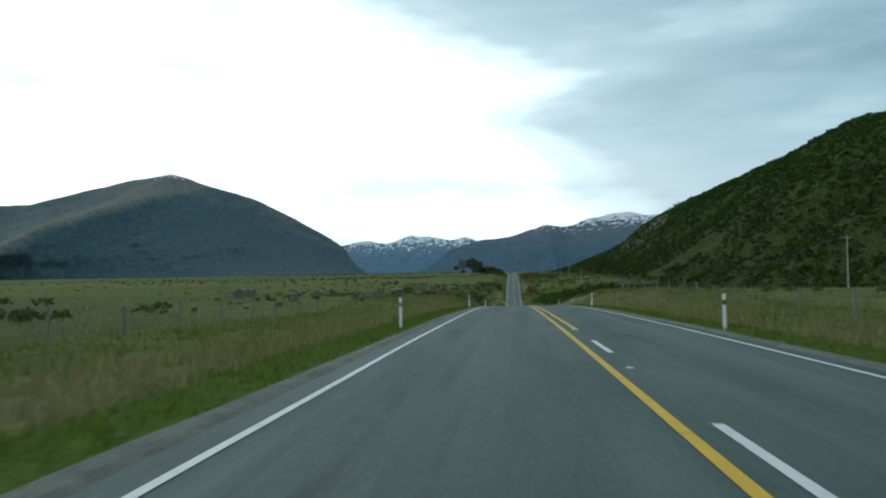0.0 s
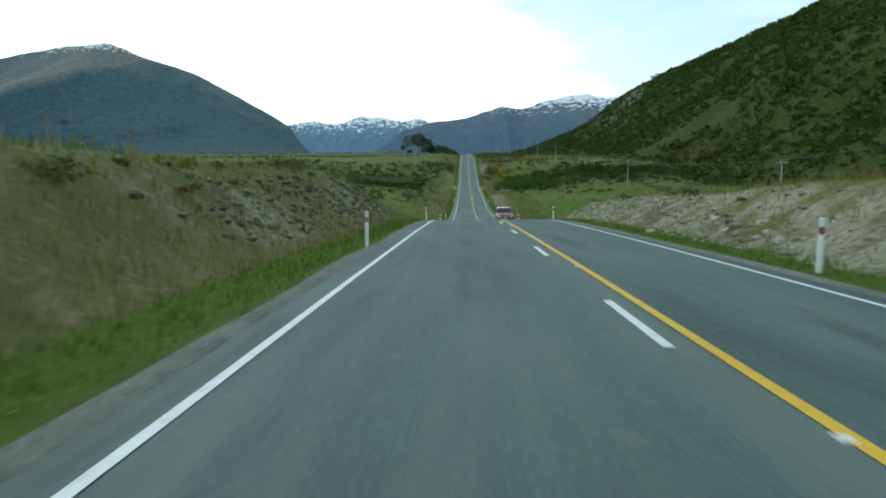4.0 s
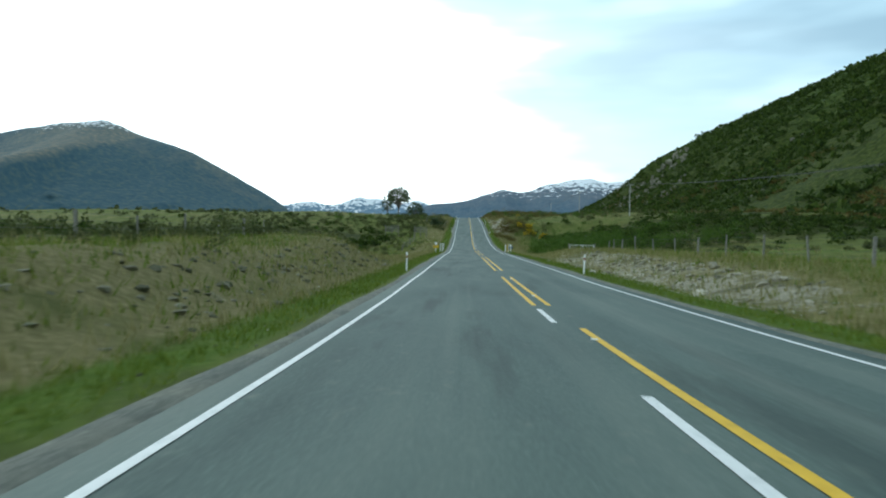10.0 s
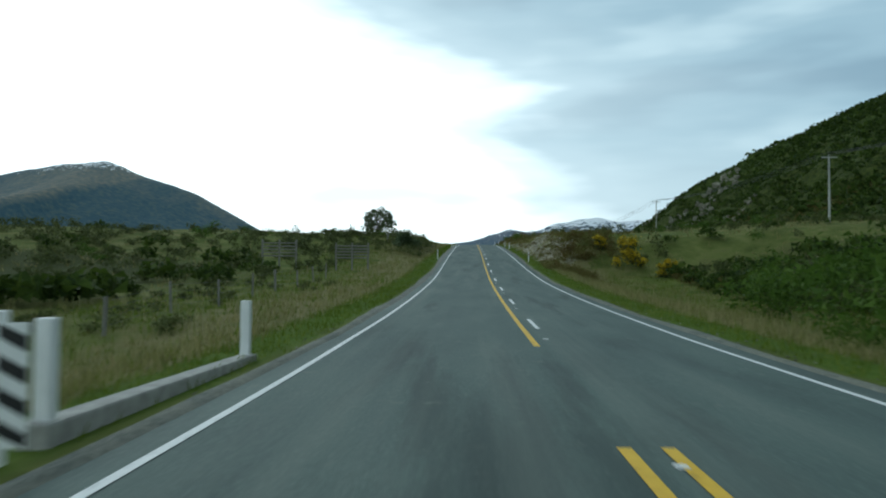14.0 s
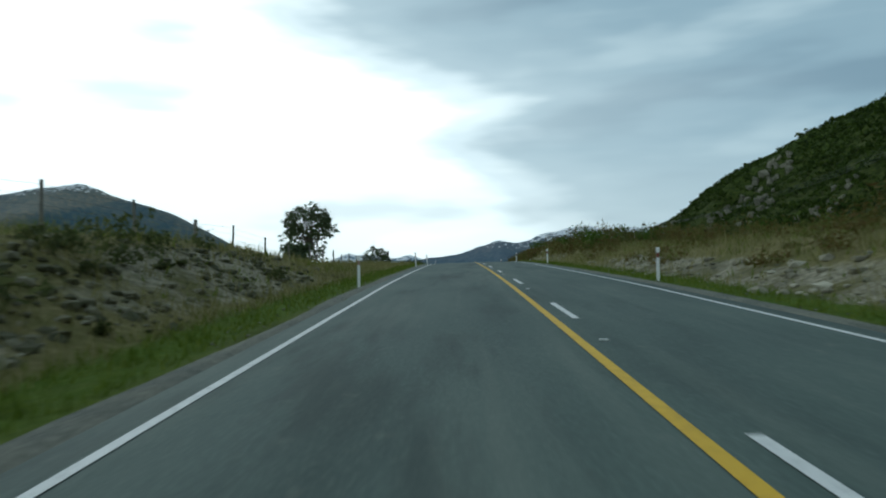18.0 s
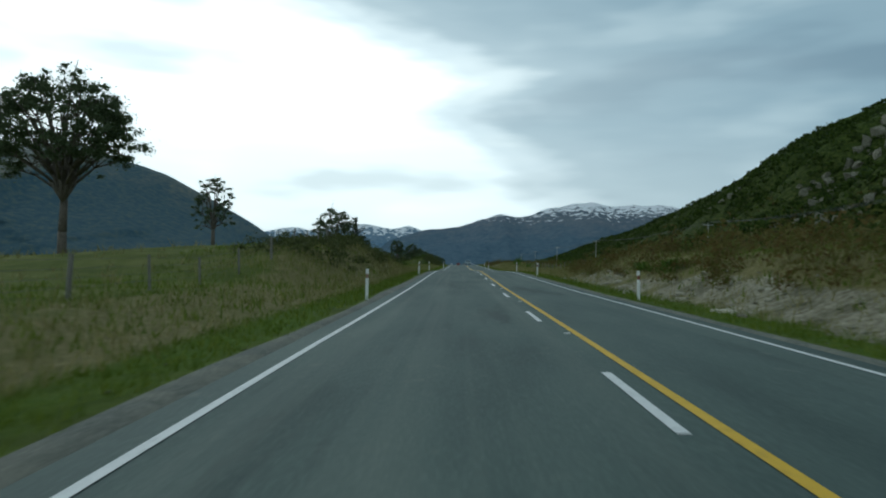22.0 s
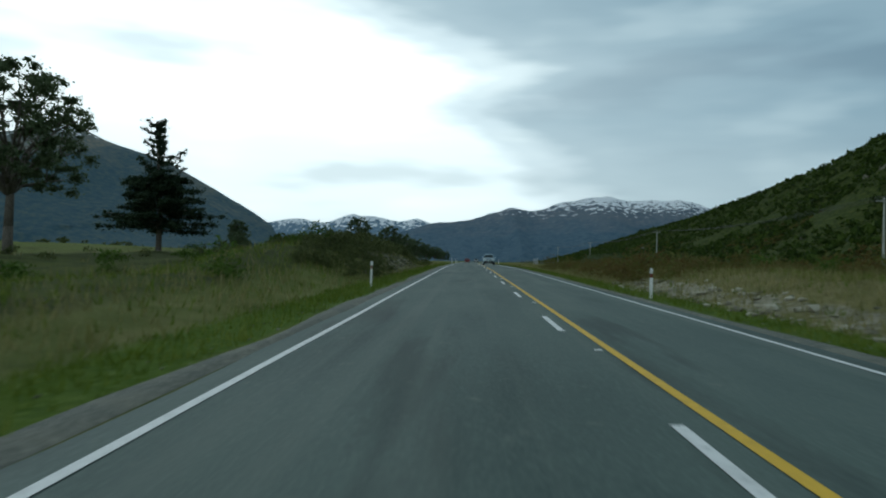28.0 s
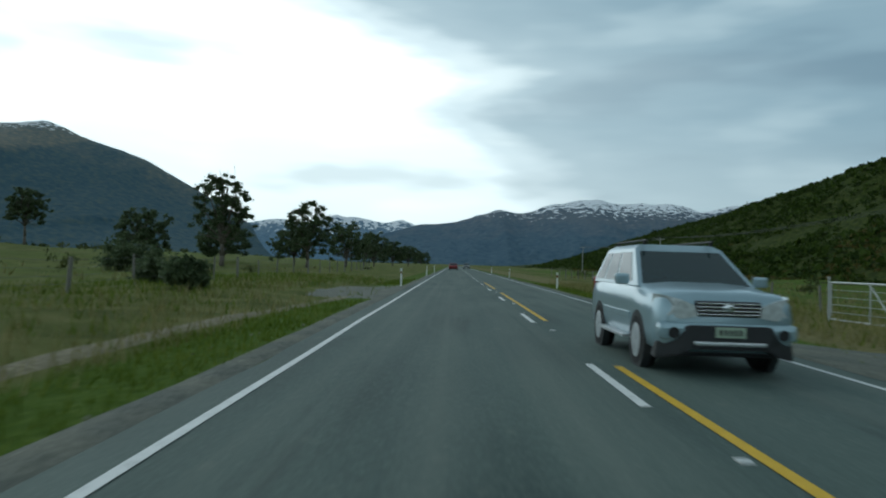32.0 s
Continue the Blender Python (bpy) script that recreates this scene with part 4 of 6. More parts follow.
grmix = lambda x, y, d: np.where(vnoise(x * .12, y * .08, 83) < .42, .9, .35 + .6 * sstep(4.5, 8, d)) * np.where((x < 0) & (y > 525) & (y < 590), .5, 1) * (1 - .8 * stony(x, y)) * (1 - .95 * apron(x, y))
blades("pasture_grass", *verge_points(100000, 2.6, 13, -5, 905, 205, keep=grmix), .10, .36, .048, 3, M_GRASS, 206, "rough green pasture grass beyond the verge", .16, .35)
blades("tussock_grass", *verge_points(22000, 10, 42, -5, 960, 207, keep=lambda x, y, d: vnoise(x * .06, y * .05, 85) * np.where(((y > 190) & (y < 345)) | ((x < 0) & (y > 675)), .25, 1.1)), .25, .6, .07, 6, M_DRY, 208, "scattered tan tussocks over the pasture", .2, .4)


def bushes(name, pts, mat, seed, label, per=110, leaf=.17):
    """pts: x, y, radius, height. Many small leaves round an uneven heap of twigs."""
    rs = np.random.RandomState(seed)
    pts = np.array(pts)
    n = len(pts)
    z = ground_z(pts[:, 0], pts[:, 1])
    i = np.repeat(np.arange(n), per)
    m = len(i)
    lob = rs.normal(size=(n, 5, 3))
    lob /= np.linalg.norm(lob, axis=2)[:, :, None]
    l = lob[i, rs.randint(0, 5, m)] * .5
    d = rs.normal(size=(m, 3))
    d /= np.linalg.norm(d, axis=1)[:, None]
    p = l + d * (rs.rand(m) ** .5)[:, None] * .62
    c = np.stack([pts[i, 0] + p[:, 0] * pts[i, 2], pts[i, 1] + p[:, 1] * pts[i, 2], z[i] + pts[i, 3] * np.clip(.46 + p[:, 2] * .52, .02, 1.15)], 1)
    a, b = rs.normal(size=(m, 3)), rs.normal(size=(m, 3))
    a /= np.linalg.norm(a, axis=1)[:, None]
    b /= np.linalg.norm(b, axis=1)[:, None]
    s = (leaf * rs.uniform(.5, 1.5, m) * np.clip(pts[i, 2], .5, 2.2) ** .8)[:, None]
    v = np.stack([c - a * s, c + b * s * .8, c + a * s], 1).reshape(-1, 3)
    return tagged(link_mesh(name, v, np.arange(3 * m).reshape(-1, 3), mat), label, "bush", kind="stuff")


def scatter(n, x0, x1, y0, y1, r0, r1, seed, tall=.9, clump=.0, fx=.05, fy=.05):
    rs = np.random.RandomState(seed)
    x, y = rs.uniform(x0, x1, n), rs.uniform(y0, y1, n)
    k = vnoise(x * fx, y * fy, seed + 1, 3) > clump
    k &= ~((np.abs(x - 15 - (y - 446) * .04) < 3.2) & (y > 418) & (y < 449.5))       # open ground before the gorse
    k &= ~((x > 6) & (x < .125 * (y - 323) + 2.5) & (y > 385) & (y < 440))              # grassy gully along the road
    x, y = x[k], y[k]
    r = rs.uniform(r0, r1, len(x)) * (.7 + .6 * rs.rand(len(x)))
    return np.stack([x, y, r, r * tall * rs.uniform(.8, 1.5, len(x))], 1)


_dark = np.concatenate([
    scatter(120, -17, -7.6, 92, 176, .5, 1.1, 301, .8, .45), scatter(80, -13, -8, 132, 182, .2, .55, 398, .9, .35), scatter(60, -34, -9, 60, 120, .3, .8, 302, .8, .4),
    scatter(90, -60, -12, 195, 260, .4, 1.0, 303, .8, .52), scatter(200, -64, -9, 204, 243, .2, .5, 394, .8, .40), scatter(70, 14, 70, 225, 335, .2, .5, 395, .8, .42), scatter(110, -70, -12, 296, 380, .2, .5, 399, .8, .45), scatter(70, 12, 40, 196, 260, .6, 1.3, 304, .8, .55),
    scatter(60, -24, -7.5, 270, 330, .5, 1.2, 305, 1.0, .48), scatter(60, -70, -12, 330, 410, .4, 1.0, 306, .8, .5), scatter(260, -48, -8.5, 384, 430, .3, .75, 381, .8, .3),
    scatter(420, -70, -12, 432, 480, .5, 1.2, 307, .9, .28), scatter(60, -70, -16, 402, 428, .4, 1.0, 342, .9, .45), scatter(230, -22, -5.6, 458, 500, .5, 1.2, 308, .9, .25), scatter(60, -22, -6.8, 500, 532, .4, .9, 343, .9, .45),
    scatter(150, 8.2, 60, 386, 440, .6, 1.4, 309, 1.1, .4), scatter(140, 12, 60, 440, 520, .6, 1.4, 310, 1.0, .38),
    scatter(150, -13, -6.3, 630, 671, .45, .95, 311, .95, .25), scatter(150, -60, -9, 655, 790, .4, 1.0, 312, .8, .5),
    scatter(70, -8.5, -4.8, 776, 792, .35, .8, 361, 1.0, .15), scatter(40, -9.5, -6.5, 782, 796, .35, .7, 313, .8, .2), scatter(90, -11, -4.8, 818, 846, .3, .8, 396, .9, .2), scatter(30, -9, -4.7, 470, 512, .15, .35, 391, .9, .3), scatter(120, -10.5, -7.2, 788, 826, .5, 1.0, 392, .9, .15), scatter(130, -16, -8.0, 786, 810, .3, .75, 375, .8, .25), scatter(50, -20, -7, 808, 828, .6, 1.3, 344, 1.0, .34), scatter(120, -50, -10, 830, 960, .4, 1.2, 314, .9, .55),
    scatter(150, 14, 70, 520, 660, .7, 1.5, 315, .9, .38), scatter(130, 15, 75, 690, 830, .6, 1.4, 316, .9, .42), scatter(70, 14, 70, 835, 1000, .6, 1.4, 317, .9, .5),
    scatter(60, 10, 32, 60, 180, .4, 1.0, 318, .8, .5), scatter(60, 16, 60, 270, 380, .5, 1.2, 319, .8, .5)])
_near = np.abs(_dark[:, 0] - 1.4) < 13.5
bushes("roadside_scrub", _dark[_near], M_SCRUB, 321, "dark olive native scrub and low bushes on the banks", 200, .094)
bushes("pasture_scrub", _dark[~_near], M_SCRUB, 322, "dark olive native scrub dotted over rough pasture", 85, .165)
bushes("bracken_scrub", np.concatenate([scatter(150, 7.4, 10, 564, 594, .4, .9, 397, 1.0, .1), scatter(330, 8.5, 13, 538, 652, .4, .95, 371, 1.0, .1), scatter(560, 11, 32, 535, 652, .6, 1.3, 331, 1.2, .2), scatter(200, 8.2, 30, 500, 535, .4, .9, 362, .9, .33), scatter(170, 8.0, 12, 774, 822, .35, .9, 372, 1.0, .25), scatter(440, 9, 32, 772, 832, .5, 1.1, 332, 1.0, .25), scatter(160, 16, 40, 735, 775, .4, 1.0, 376, .9, .3), scatter(220, 30, 80, 500, 900, .6, 1.4, 339, .9, .35), scatter(170, 7.1, 11.5, 426, 447, .35, .8, 373, .9, .1), scatter(110, 9, 15, 449, 457, .4, 1.0, 402, 1.0, .1), scatter(60, 7.4, 11.5, 447, 490, .3, .7, 374, .8, .5), scatter(260, 9, 20, 424, 449, .4, .9, 333, .9, .15), scatter(120, 8.5, 22, 449, 505, .3, .8, 341, .8, .4),
                                        scatter(70, -16, -7, 90, 170, .3, .7, 334, .7, .5), scatter(60, 9, 22, 66, 170, .3, .7, 335, .7, .45)]), M_BRACKEN, 336, "rust-brown bracken on the banks", 100, .108)
bushes("green_broom", np.concatenate([scatter(190, 10, 46, 388, 424, 1.0, 2.2, 351, 1.35, .25), scatter(70, 9.5, 40, 428, 500, .5, 1.2, 352, 1.0, .45), scatter(60, -40, -9, 432, 500, .5, 1.1, 353, 1.0, .5), scatter(150, 9, 40, 530, 660, .5, 1.3, 363, 1.0, .45), scatter(120, 12, 60, 520, 830, .5, 1.3, 354, 1.0, .5),
                                     scatter(60, -30, -8, 640, 830, .5, 1.2, 355, 1.0, .5)]), M_BROOM, 356, "fresh green broom and willow scrub", 300, .10)
for gx_, gy_, gr, gh in ((15.6, 447.5, 1.25, 3.2), (18.2, 444.5, .8, 1.5), (13.4, 451.5, .7, 1.3), (17, 508, .6, 1.0)):
    g = thing("gorse_bush", gx_, gy_, float(ground_z(gx_, gy_)), 0, "gorse bush covered in yellow bloom", "bush", "gorse bushes")
    _r = np.random.RandomState(int(gx_ * 10))
    bl = [(_r.normal() * gr * .40, _r.normal() * gr * .40, gh * _r.uniform(.25, .95), gr * .42) for _ in range(15)]
    v, fc = leaf_cloud(bl, 2600, .10, _r)
    link_mesh("bloom", v, fc, M_GORSE, g)
    v, fc = leaf_cloud([(a, b, max(.2, c - .25), r * 1.02) for a, b, c, r in bl], 800, .12, _r)
    link_mesh("foliage", v, fc, M_SCRUB, g)
for bx_, by_, br, bh in ((-7.7, 468, 1.3, 2.2), (-10.5, 530, .9, 1.6), (-22, 708, 3.2, 3.6), (-26, 905, 1.9, 2.6), (-9.9, 873.6, .75, 1.4), (-14, 881, .9, 1.3), (19.0, 231, 1.3, 1.5), (21.8, 231.5, 1.9, 2.2), (24.6, 232.5, 1.7, 2.0), (28.5, 238, 1.0, 1.3), (17.5, 846, 1.5, 1.9), (20.5, 850, 1.9, 2.4), (24.0, 849, 1.6, 2.0), (15.2, 838, 1.0, 1.2), (30.0, 868, 2.2, 2.6)):
    b = thing("large_bush", bx_, by_, float(ground_z(bx_, by_)) - .1, 0, "large dark evergreen bush on rough pasture", "bush")
    _r = np.random.RandomState(int(by_))
    v, fc = leaf_cloud([(_r.normal() * br * .42, _r.normal() * br * .42, bh * _r.uniform(.2, .8), br * .40) for _ in range(22)], 6500, .075 + .028 * br, _r)
    link_mesh("foliage", v, fc, M_LEAF, b)
    bm = bmesh.new()
    for k in range(5):
        tube(bm, (0, 0, -.1), (_r.normal() * br * .4, _r.normal() * br * .4, bh * .6), .06, .02, 5)
    part("stem", bm, M_BARK, b)


def lumps(name, x, y, z, r, mat, seed, label, cat, flat=.75):
    """Many low heaps in one mesh: uneven twelve-point bodies."""
    rs = np.random.RandomState(seed)
    bm = bmesh.new()
    bmesh.ops.create_icosphere(bm, subdivisions=1, radius=1)
    bv = np.array([v.co[:] for v in bm.verts])
    bf = np.array([[v.index for v in f.verts] for f in bm.faces])
    bm.free()
    n = len(x)
    q = bv[None] * rs.uniform(.55, 1.3, (n, len(bv), 1))
    ang = rs.rand(n) * 6.28
    cx, sx = np.cos(ang)[:, None], np.sin(ang)[:, None]
    q = np.stack([q[:, :, 0] * cx - q[:, :, 1] * sx, q[:, :, 0] * sx + q[:, :, 1] * cx, q[:, :, 2] * flat], 2)
    v = q * r[:, None, None] + np.stack([x, y, z], 1)[:, None]
    f = bf[None] + (np.arange(n) * len(bv))[:, None, None]
    return tagged(link_mesh(name, v.reshape(-1, 3), f.reshape(-1, 3), mat), label, cat, kind="stuff")


def clumps(name, x, y, z, r, mat, seed, label, per=15, leaf=.54, tall=.85):
    """Many far bushes in one mesh: each a heap of leafy sprays."""
    rs = np.random.RandomState(seed)
    i = np.repeat(np.arange(len(x)), per)
    m = len(i)
    d = rs.normal(size=(m, 3))
    d /= np.linalg.norm(d, axis=1)[:, None]
    d *= (.35 + .65 * rs.rand(m) ** .6)[:, None]
    c = np.stack([x[i] + d[:, 0] * r[i], y[i] + d[:, 1] * r[i], z[i] + r[i] * tall * (.25 + .75 * np.abs(d[:, 2]))], 1)
    a, b = rs.normal(size=(m, 3)), rs.normal(size=(m, 3))
    a /= np.linalg.norm(a, axis=1)[:, None]
    b /= np.linalg.norm(b, axis=1)[:, None]
    s = (leaf * r[i] * rs.uniform(.6, 1.4, m))[:, None]
    v = np.stack([c - a * s, c + b * s, c + a * s], 1).reshape(-1, 3)
    return tagged(link_mesh(name, v, np.arange(3 * m).reshape(-1, 3), mat), label, "bush", kind="stuff")


_r = np.random.RandomState(400)
# scrub over the hillside, thinner on the grassy faces
n = 56000
x, y = 84 + 182 * _r.rand(n) ** .85, _r.uniform(120, 1750, n)
k = vnoise(x * .03, y * .02, 403, 4) + .35 * vnoise(x * .11, y * .11, 404, 2) > .45
x, y = x[k], y[k]
clumps("hillside_scrub", x, y, hill_z(x, y) + .3, (.5 + 1.7 * _r.rand(len(x)) ** 2) * (.6 + .8 * vnoise(x * .02, y * .02, 405)), M_HILLBUSH, 401, "dark green scrub covering the hillside", 9, .66)
n = 9000
x, y = 70 + 60 * _r.rand(n), _r.uniform(420, 1300, n)
k = vnoise(x * .03, y * .02, 407, 4) > .5
x, y = x[k], y[k]
clumps("hill_foot_bracken", x, y, np.maximum(hill_z(x, y), ground_z(x, y)) + .15, _r.uniform(.4, 1.2, len(x)), M_BRACKEN, 408, "brown bracken along the foot of the hill")
# low scrub over the far plain
n = 9000
x, y = np.where(_r.rand(n) < .62, -1, 1) * (75 + 650 * _r.rand(n) ** 1.6), 380 + 1900 * _r.rand(n) ** 1.2
k = (vnoise(x * .012, y * .02, 411, 3) > .46) & ~((x > 84)) & ~((y < 395) & (y > 190))
x, y = x[k], y[k]
clumps("plain_scrub", x, y, ground_z(x, y) + .1, _r.uniform(.4, 1.2, len(x)), M_SCRUB, 412, "low dark scrub scattered over the valley floor")
n = 5200
x, y = np.where(_r.rand(n) < .5, -1, 1) * (16 + 330 * _r.rand(n) ** 1.3), 416 + _r.normal(size=n) * 15
k = (x < 84) & ~((x > 8) & (x < .125 * (y - 323) + 3.5) & (y < 450)) & (vnoise(x * .03, y * .05, 418, 3) > np.where(x < 0, .41, .36))
x, y = x[k], y[k]
clumps("terrace_scrub", x, y, ground_z(x, y) + .2, _r.uniform(.5, 1.5, len(x)), M_HILLBUSH, 419, "dense belt of dark scrub along the terrace edge", 60, .26)
n = 2600
x, y = np.where(_r.rand(n) < .6, -1, 1) * (30 + 260 * _r.rand(n) ** 1.3), _r.uniform(30, 400, n)
k = (vnoise(x * .02, y * .03, 415, 3) > .50) & ~(x > 84) & ~((y < 330) & (y > 215) & (_r.rand(n) < .8))
x, y = x[k], y[k]
clumps("field_scrub", x, y, ground_z(x, y) + .1, _r.uniform(.3, 1.2, len(x)), M_SCRUB, 416, "low dark bushes dotted over the fields", 60, .26)


def boulder(name, seed, mat=None):
    """A broken, angular block: a cut-up lump with flat faces."""
    rs = np.random.RandomState(seed)
    bm = bmesh.new()
    bmesh.ops.create_cube(bm, size=1.7)
    bmesh.ops.subdivide_edges(bm, edges=bm.edges[:], cuts=2, use_grid_fill=True)
    bmesh.ops.triangulate(bm, faces=bm.faces[:])
    cuts = []
    for _ in range(8):
        d = Vector(rs.normal(size=3)).normalized()
        cuts.append((d, rs.uniform(.45, .85)))
    for v in bm.verts:
        c = v.co + .42 * noise.noise_vector(v.co * 1.1 + Vector((seed, 0, 0))) + .16 * noise.noise_vector(v.co * 3.3 + Vector((0, seed, 0)))
        for d, k in cuts:
            h = c.dot(d) - k
            if h > 0:
                c = c - d * h
        v.co = c
    me = bpy.data.meshes.new(name)
    bm.to_mesh(me)
    bm.free()
    me.materials.append(mat or M_ROCK)
    return me


_bm = [boulder("boulder", s) for s in (3, 8, 14, 21, 33)]
_hm = [boulder("boulder", s, M_SCHIST) for s in (5, 9, 17, 26, 41)]


def put_rock(x, y, z, r, k, label, group, rs, up=1.0, kit=None):
    o = new("boulder", (kit or _bm)[k % 5])
    o.matrix_basis = pose(x, y, z, rs.uniform(-24, 24), rs.uniform(-24, 24), rs.uniform(0, 360)) @ Matrix.Diagonal((r * rs.uniform(.8, 1.4), r * rs.uniform(.65, 1.3), r * up * rs.uniform(.8, 1.2), 1))
    return tagged(o, label, "rock", group)


_r = np.random.RandomState(430)
for i, (x, y, r) in enumerate(((-15, 80, 1.15), (-12.3, 81, .8), (-9.8, 83, .6), (-25, 96, 1.2), (-19, 104, 1.0), (-33, 88, 1.3), (-29, 118, 1.1), (-22, 75, .7), (-38, 104, 1.4))):
    put_rock(x, y, float(ground_z(x, y)) + r * .2, r, i, "grey lichened boulder lying in rough pasture", "pasture boulders", _r)
# schist bluffs: broken stacks of blocks standing out of the scrub
BLUFFS = ((170, 885, 6, 4.0), (178, 884, 5, 3.4), (143, 826, 5, 3.2), (130, 818, 5, 3.0), (121, 825, 4, 2.7), (141, 887, 5, 3.4), (157, 883, 6, 3.8), (112, 840, 3, 2.2), (126, 857, 4, 2.8), (125, 735, 5, 2.6),
          (122, 753, 4, 2.4), (131, 739, 4, 2.4), (104, 545, 3, 1.3), (160, 640, 3, 1.8), (150, 1010, 4, 2.6), (190, 960, 4, 3.0), (118, 920, 3, 2.2))
for bx_, by_, nn, size in BLUFFS:
    for i in range(nn + 3):
        x, y = bx_ + _r.normal() * size * 1.5, by_ + _r.normal() * size * 1.5
        r = size * _r.uniform(.28, .72)
        put_rock(x, y, float(hill_z(x, y)) - r * .12, r * .95, i + int(bx_), "pale schist outcrop on the hillside", "schist outcrops", _r, 1.6, _hm)
for i in range(24):
    x, y = _r.uniform(100, 240), _r.uniform(180, 1400)
    put_rock(x, y, float(hill_z(x, y)), _r.uniform(.6, 1.6), i, "pale schist outcrop on the hillside", "schist outcrops", _r, 1.1, _hm)
# loose stones on the cut banks
xs_, ys_ = verge_points(15000, 1.9, 6.2, 55, 830, 440, keep=lambda x, y, d: stony(x, y) * .9)
lumps("bank_stones", xs_, ys_, ground_z(xs_, ys_), _r.uniform(.04, .16, len(xs_)) * (.4 + vnoise(xs_ * .8, ys_ * .8, 441)), M_ROCK, 442, "loose pale slabs of stone on the cut banks", "stone", .38)
M_SLAB = material("pale_bank_slab", [(0.25, (0.13, 0.120, 0.082)), (0.5, (0.29, 0.272, 0.20)), (0.75, (0.47, 0.445, 0.35))], scale=2.4, bump=0.8, dist=0.08, island=0.4)
M_CLOD = material("bank_clay", [(0.25, (0.050, 0.054, 0.026)), (0.5, (0.112, 0.112, 0.066)), (0.75, (0.215, 0.206, 0.142))], scale=3.0, bump=0.8, dist=0.06, island=0.45)
xs_, ys_ = verge_points(6500, 1.5, 5.4, 58, 790, 446, side=1, keep=lambda x, y, d: stony(x, y) * (vnoise(x * .5, y * .35, 447) > .42))
lumps("bank_slabs", xs_, ys_, ground_z(xs_, ys_) + .02, .07 + .22 * _r.rand(len(xs_)) ** 2.2, M_SLAB, 448, "broken pale slabs tumbled down the cut bank", "stone", .5)
xs_, ys_ = verge_points(30000, 2.0, 6.2, 120, 830, 449, side=-1, keep=lambda x, y, d: stony(x, y) * (.35 + .9 * (vnoise(x * .6, y * .4, 450) > .45)))
lumps("bank_clods", xs_, ys_, ground_z(xs_, ys_), .05 + .20 * _r.rand(len(xs_)) ** 2.0, M_CLOD, 451, "crumbling grey clods of clay and stone on the cut bank", "stone", .55)
xs_, ys_ = verge_points(3000, .1, 1.2, -5, 880, 443)
lumps("shoulder_stones", xs_, ys_, ground_z(xs_, ys_) + .02, _r.uniform(.012, .035, len(xs_)), M_ROCK, 444, "small gravel stones on the shoulder", "stone", .7)

# gravel entrances on both sides near the end
for x0, x1, y0, y1, lab in ((ROAD_R - .02, 8.2, 851, 863, "pale gravel entrance to a gate"), (-6.4, ROAD_L + .02, 872, 890, "grey gravel pull-in beside the seal")):
    X, Y = np.meshgrid(np.linspace(x0, x1, 12), np.linspace(y0, y1, 16))
    t = np.abs(Y - (y0 + y1) / 2) / ((y1 - y0) / 2)
    far_ = (X - x0) / (x1 - x0) if x0 > 0 else (x1 - X) / (x1 - x0)
    Y2 = (y0 + y1) / 2 + (Y - (y0 + y1) / 2) * (1 - .45 * far_)
    Z = np.maximum(ground_z(X, Y2), road_z(Y2) - .25) + .035 - .10 * (t > .95) - .08 * (far_ > .95)
    tagged(link_mesh("entrance", np.stack([X, Y2, Z], -1).reshape(-1, 3), grid_faces(16, 12), M_GRAVEL, smooth=True), lab, "entrance", kind="structure")

# ---------------------------------------------------------------- cars
def paint(name, col):
    m = plain(name, col, rough=.28, metal=.35, spec=.5, var=.04, scale=2.0)
    m.node_tree.nodes["Principled BSDF"].inputs["Coat Weight"].default_value = .6
    m.node_tree.nodes["Principled BSDF"].inputs["Coat Roughness"].default_value = .08
    return m


M_SILVER, M_CARRED = paint("silver_blue_paint", (.34, .46, .52)), paint("red_paint", (.20, .012, .016))
M_GLASS = plain("tinted_glass", (.020, .036, .038), rough=.05, spec=.45, var=.05)
M_TYRE = plain("tyre_rubber", (.018, .018, .019), rough=.85)
M_RIM = plain("alloy_rim", (.66, .68, .70), rough=.38, metal=.6)
M_CHROME = plain("chrome", (.70, .72, .74), rough=.12, metal=1.0, var=.03)
M_LAMP = plain("lamp_glass", (.56, .60, .60), rough=.08, spec=.7, var=.3, scale=14)
M_TAIL = plain("tail_lamp", (.32, .02, .02), rough=.15)
M_PLATE = plain("plate_ground", (.42, .52, .40), rough=.4)
M_TRIM = plain("grey_cladding", (.035, .037, .04), rough=.6)


def loft(bm, rings):
    vs = [[bm.verts.new(p) for p in r] for r in rings]
    n = len(rings[0])
    for a, b in zip(vs, vs[1:]):
        for i in range(n):
            bm.faces.new((a[i], a[(i + 1) % n], b[(i + 1) % n], b[i]))
    bm.faces.new(vs[0][::-1])
    bm.faces.new(vs[-1])
    bmesh.ops.recalc_face_normals(bm, faces=bm.faces)


def ring(y, w, z0, z1, dome=.03):
    half = [(w * .80, z0), (w * .97, z0 + .10 * (z1 - z0)), (w, z0 + .34 * (z1 - z0)), (w * .995, z0 + .66 * (z1 - z0)), (w * .955, z0 + .90 * (z1 - z0)), (w * .86, z1), (w * .4, z1 + dome)]
    return [(x, y, z) for x, z in half] + [(-x, y, z) for x, z in half[::-1]]


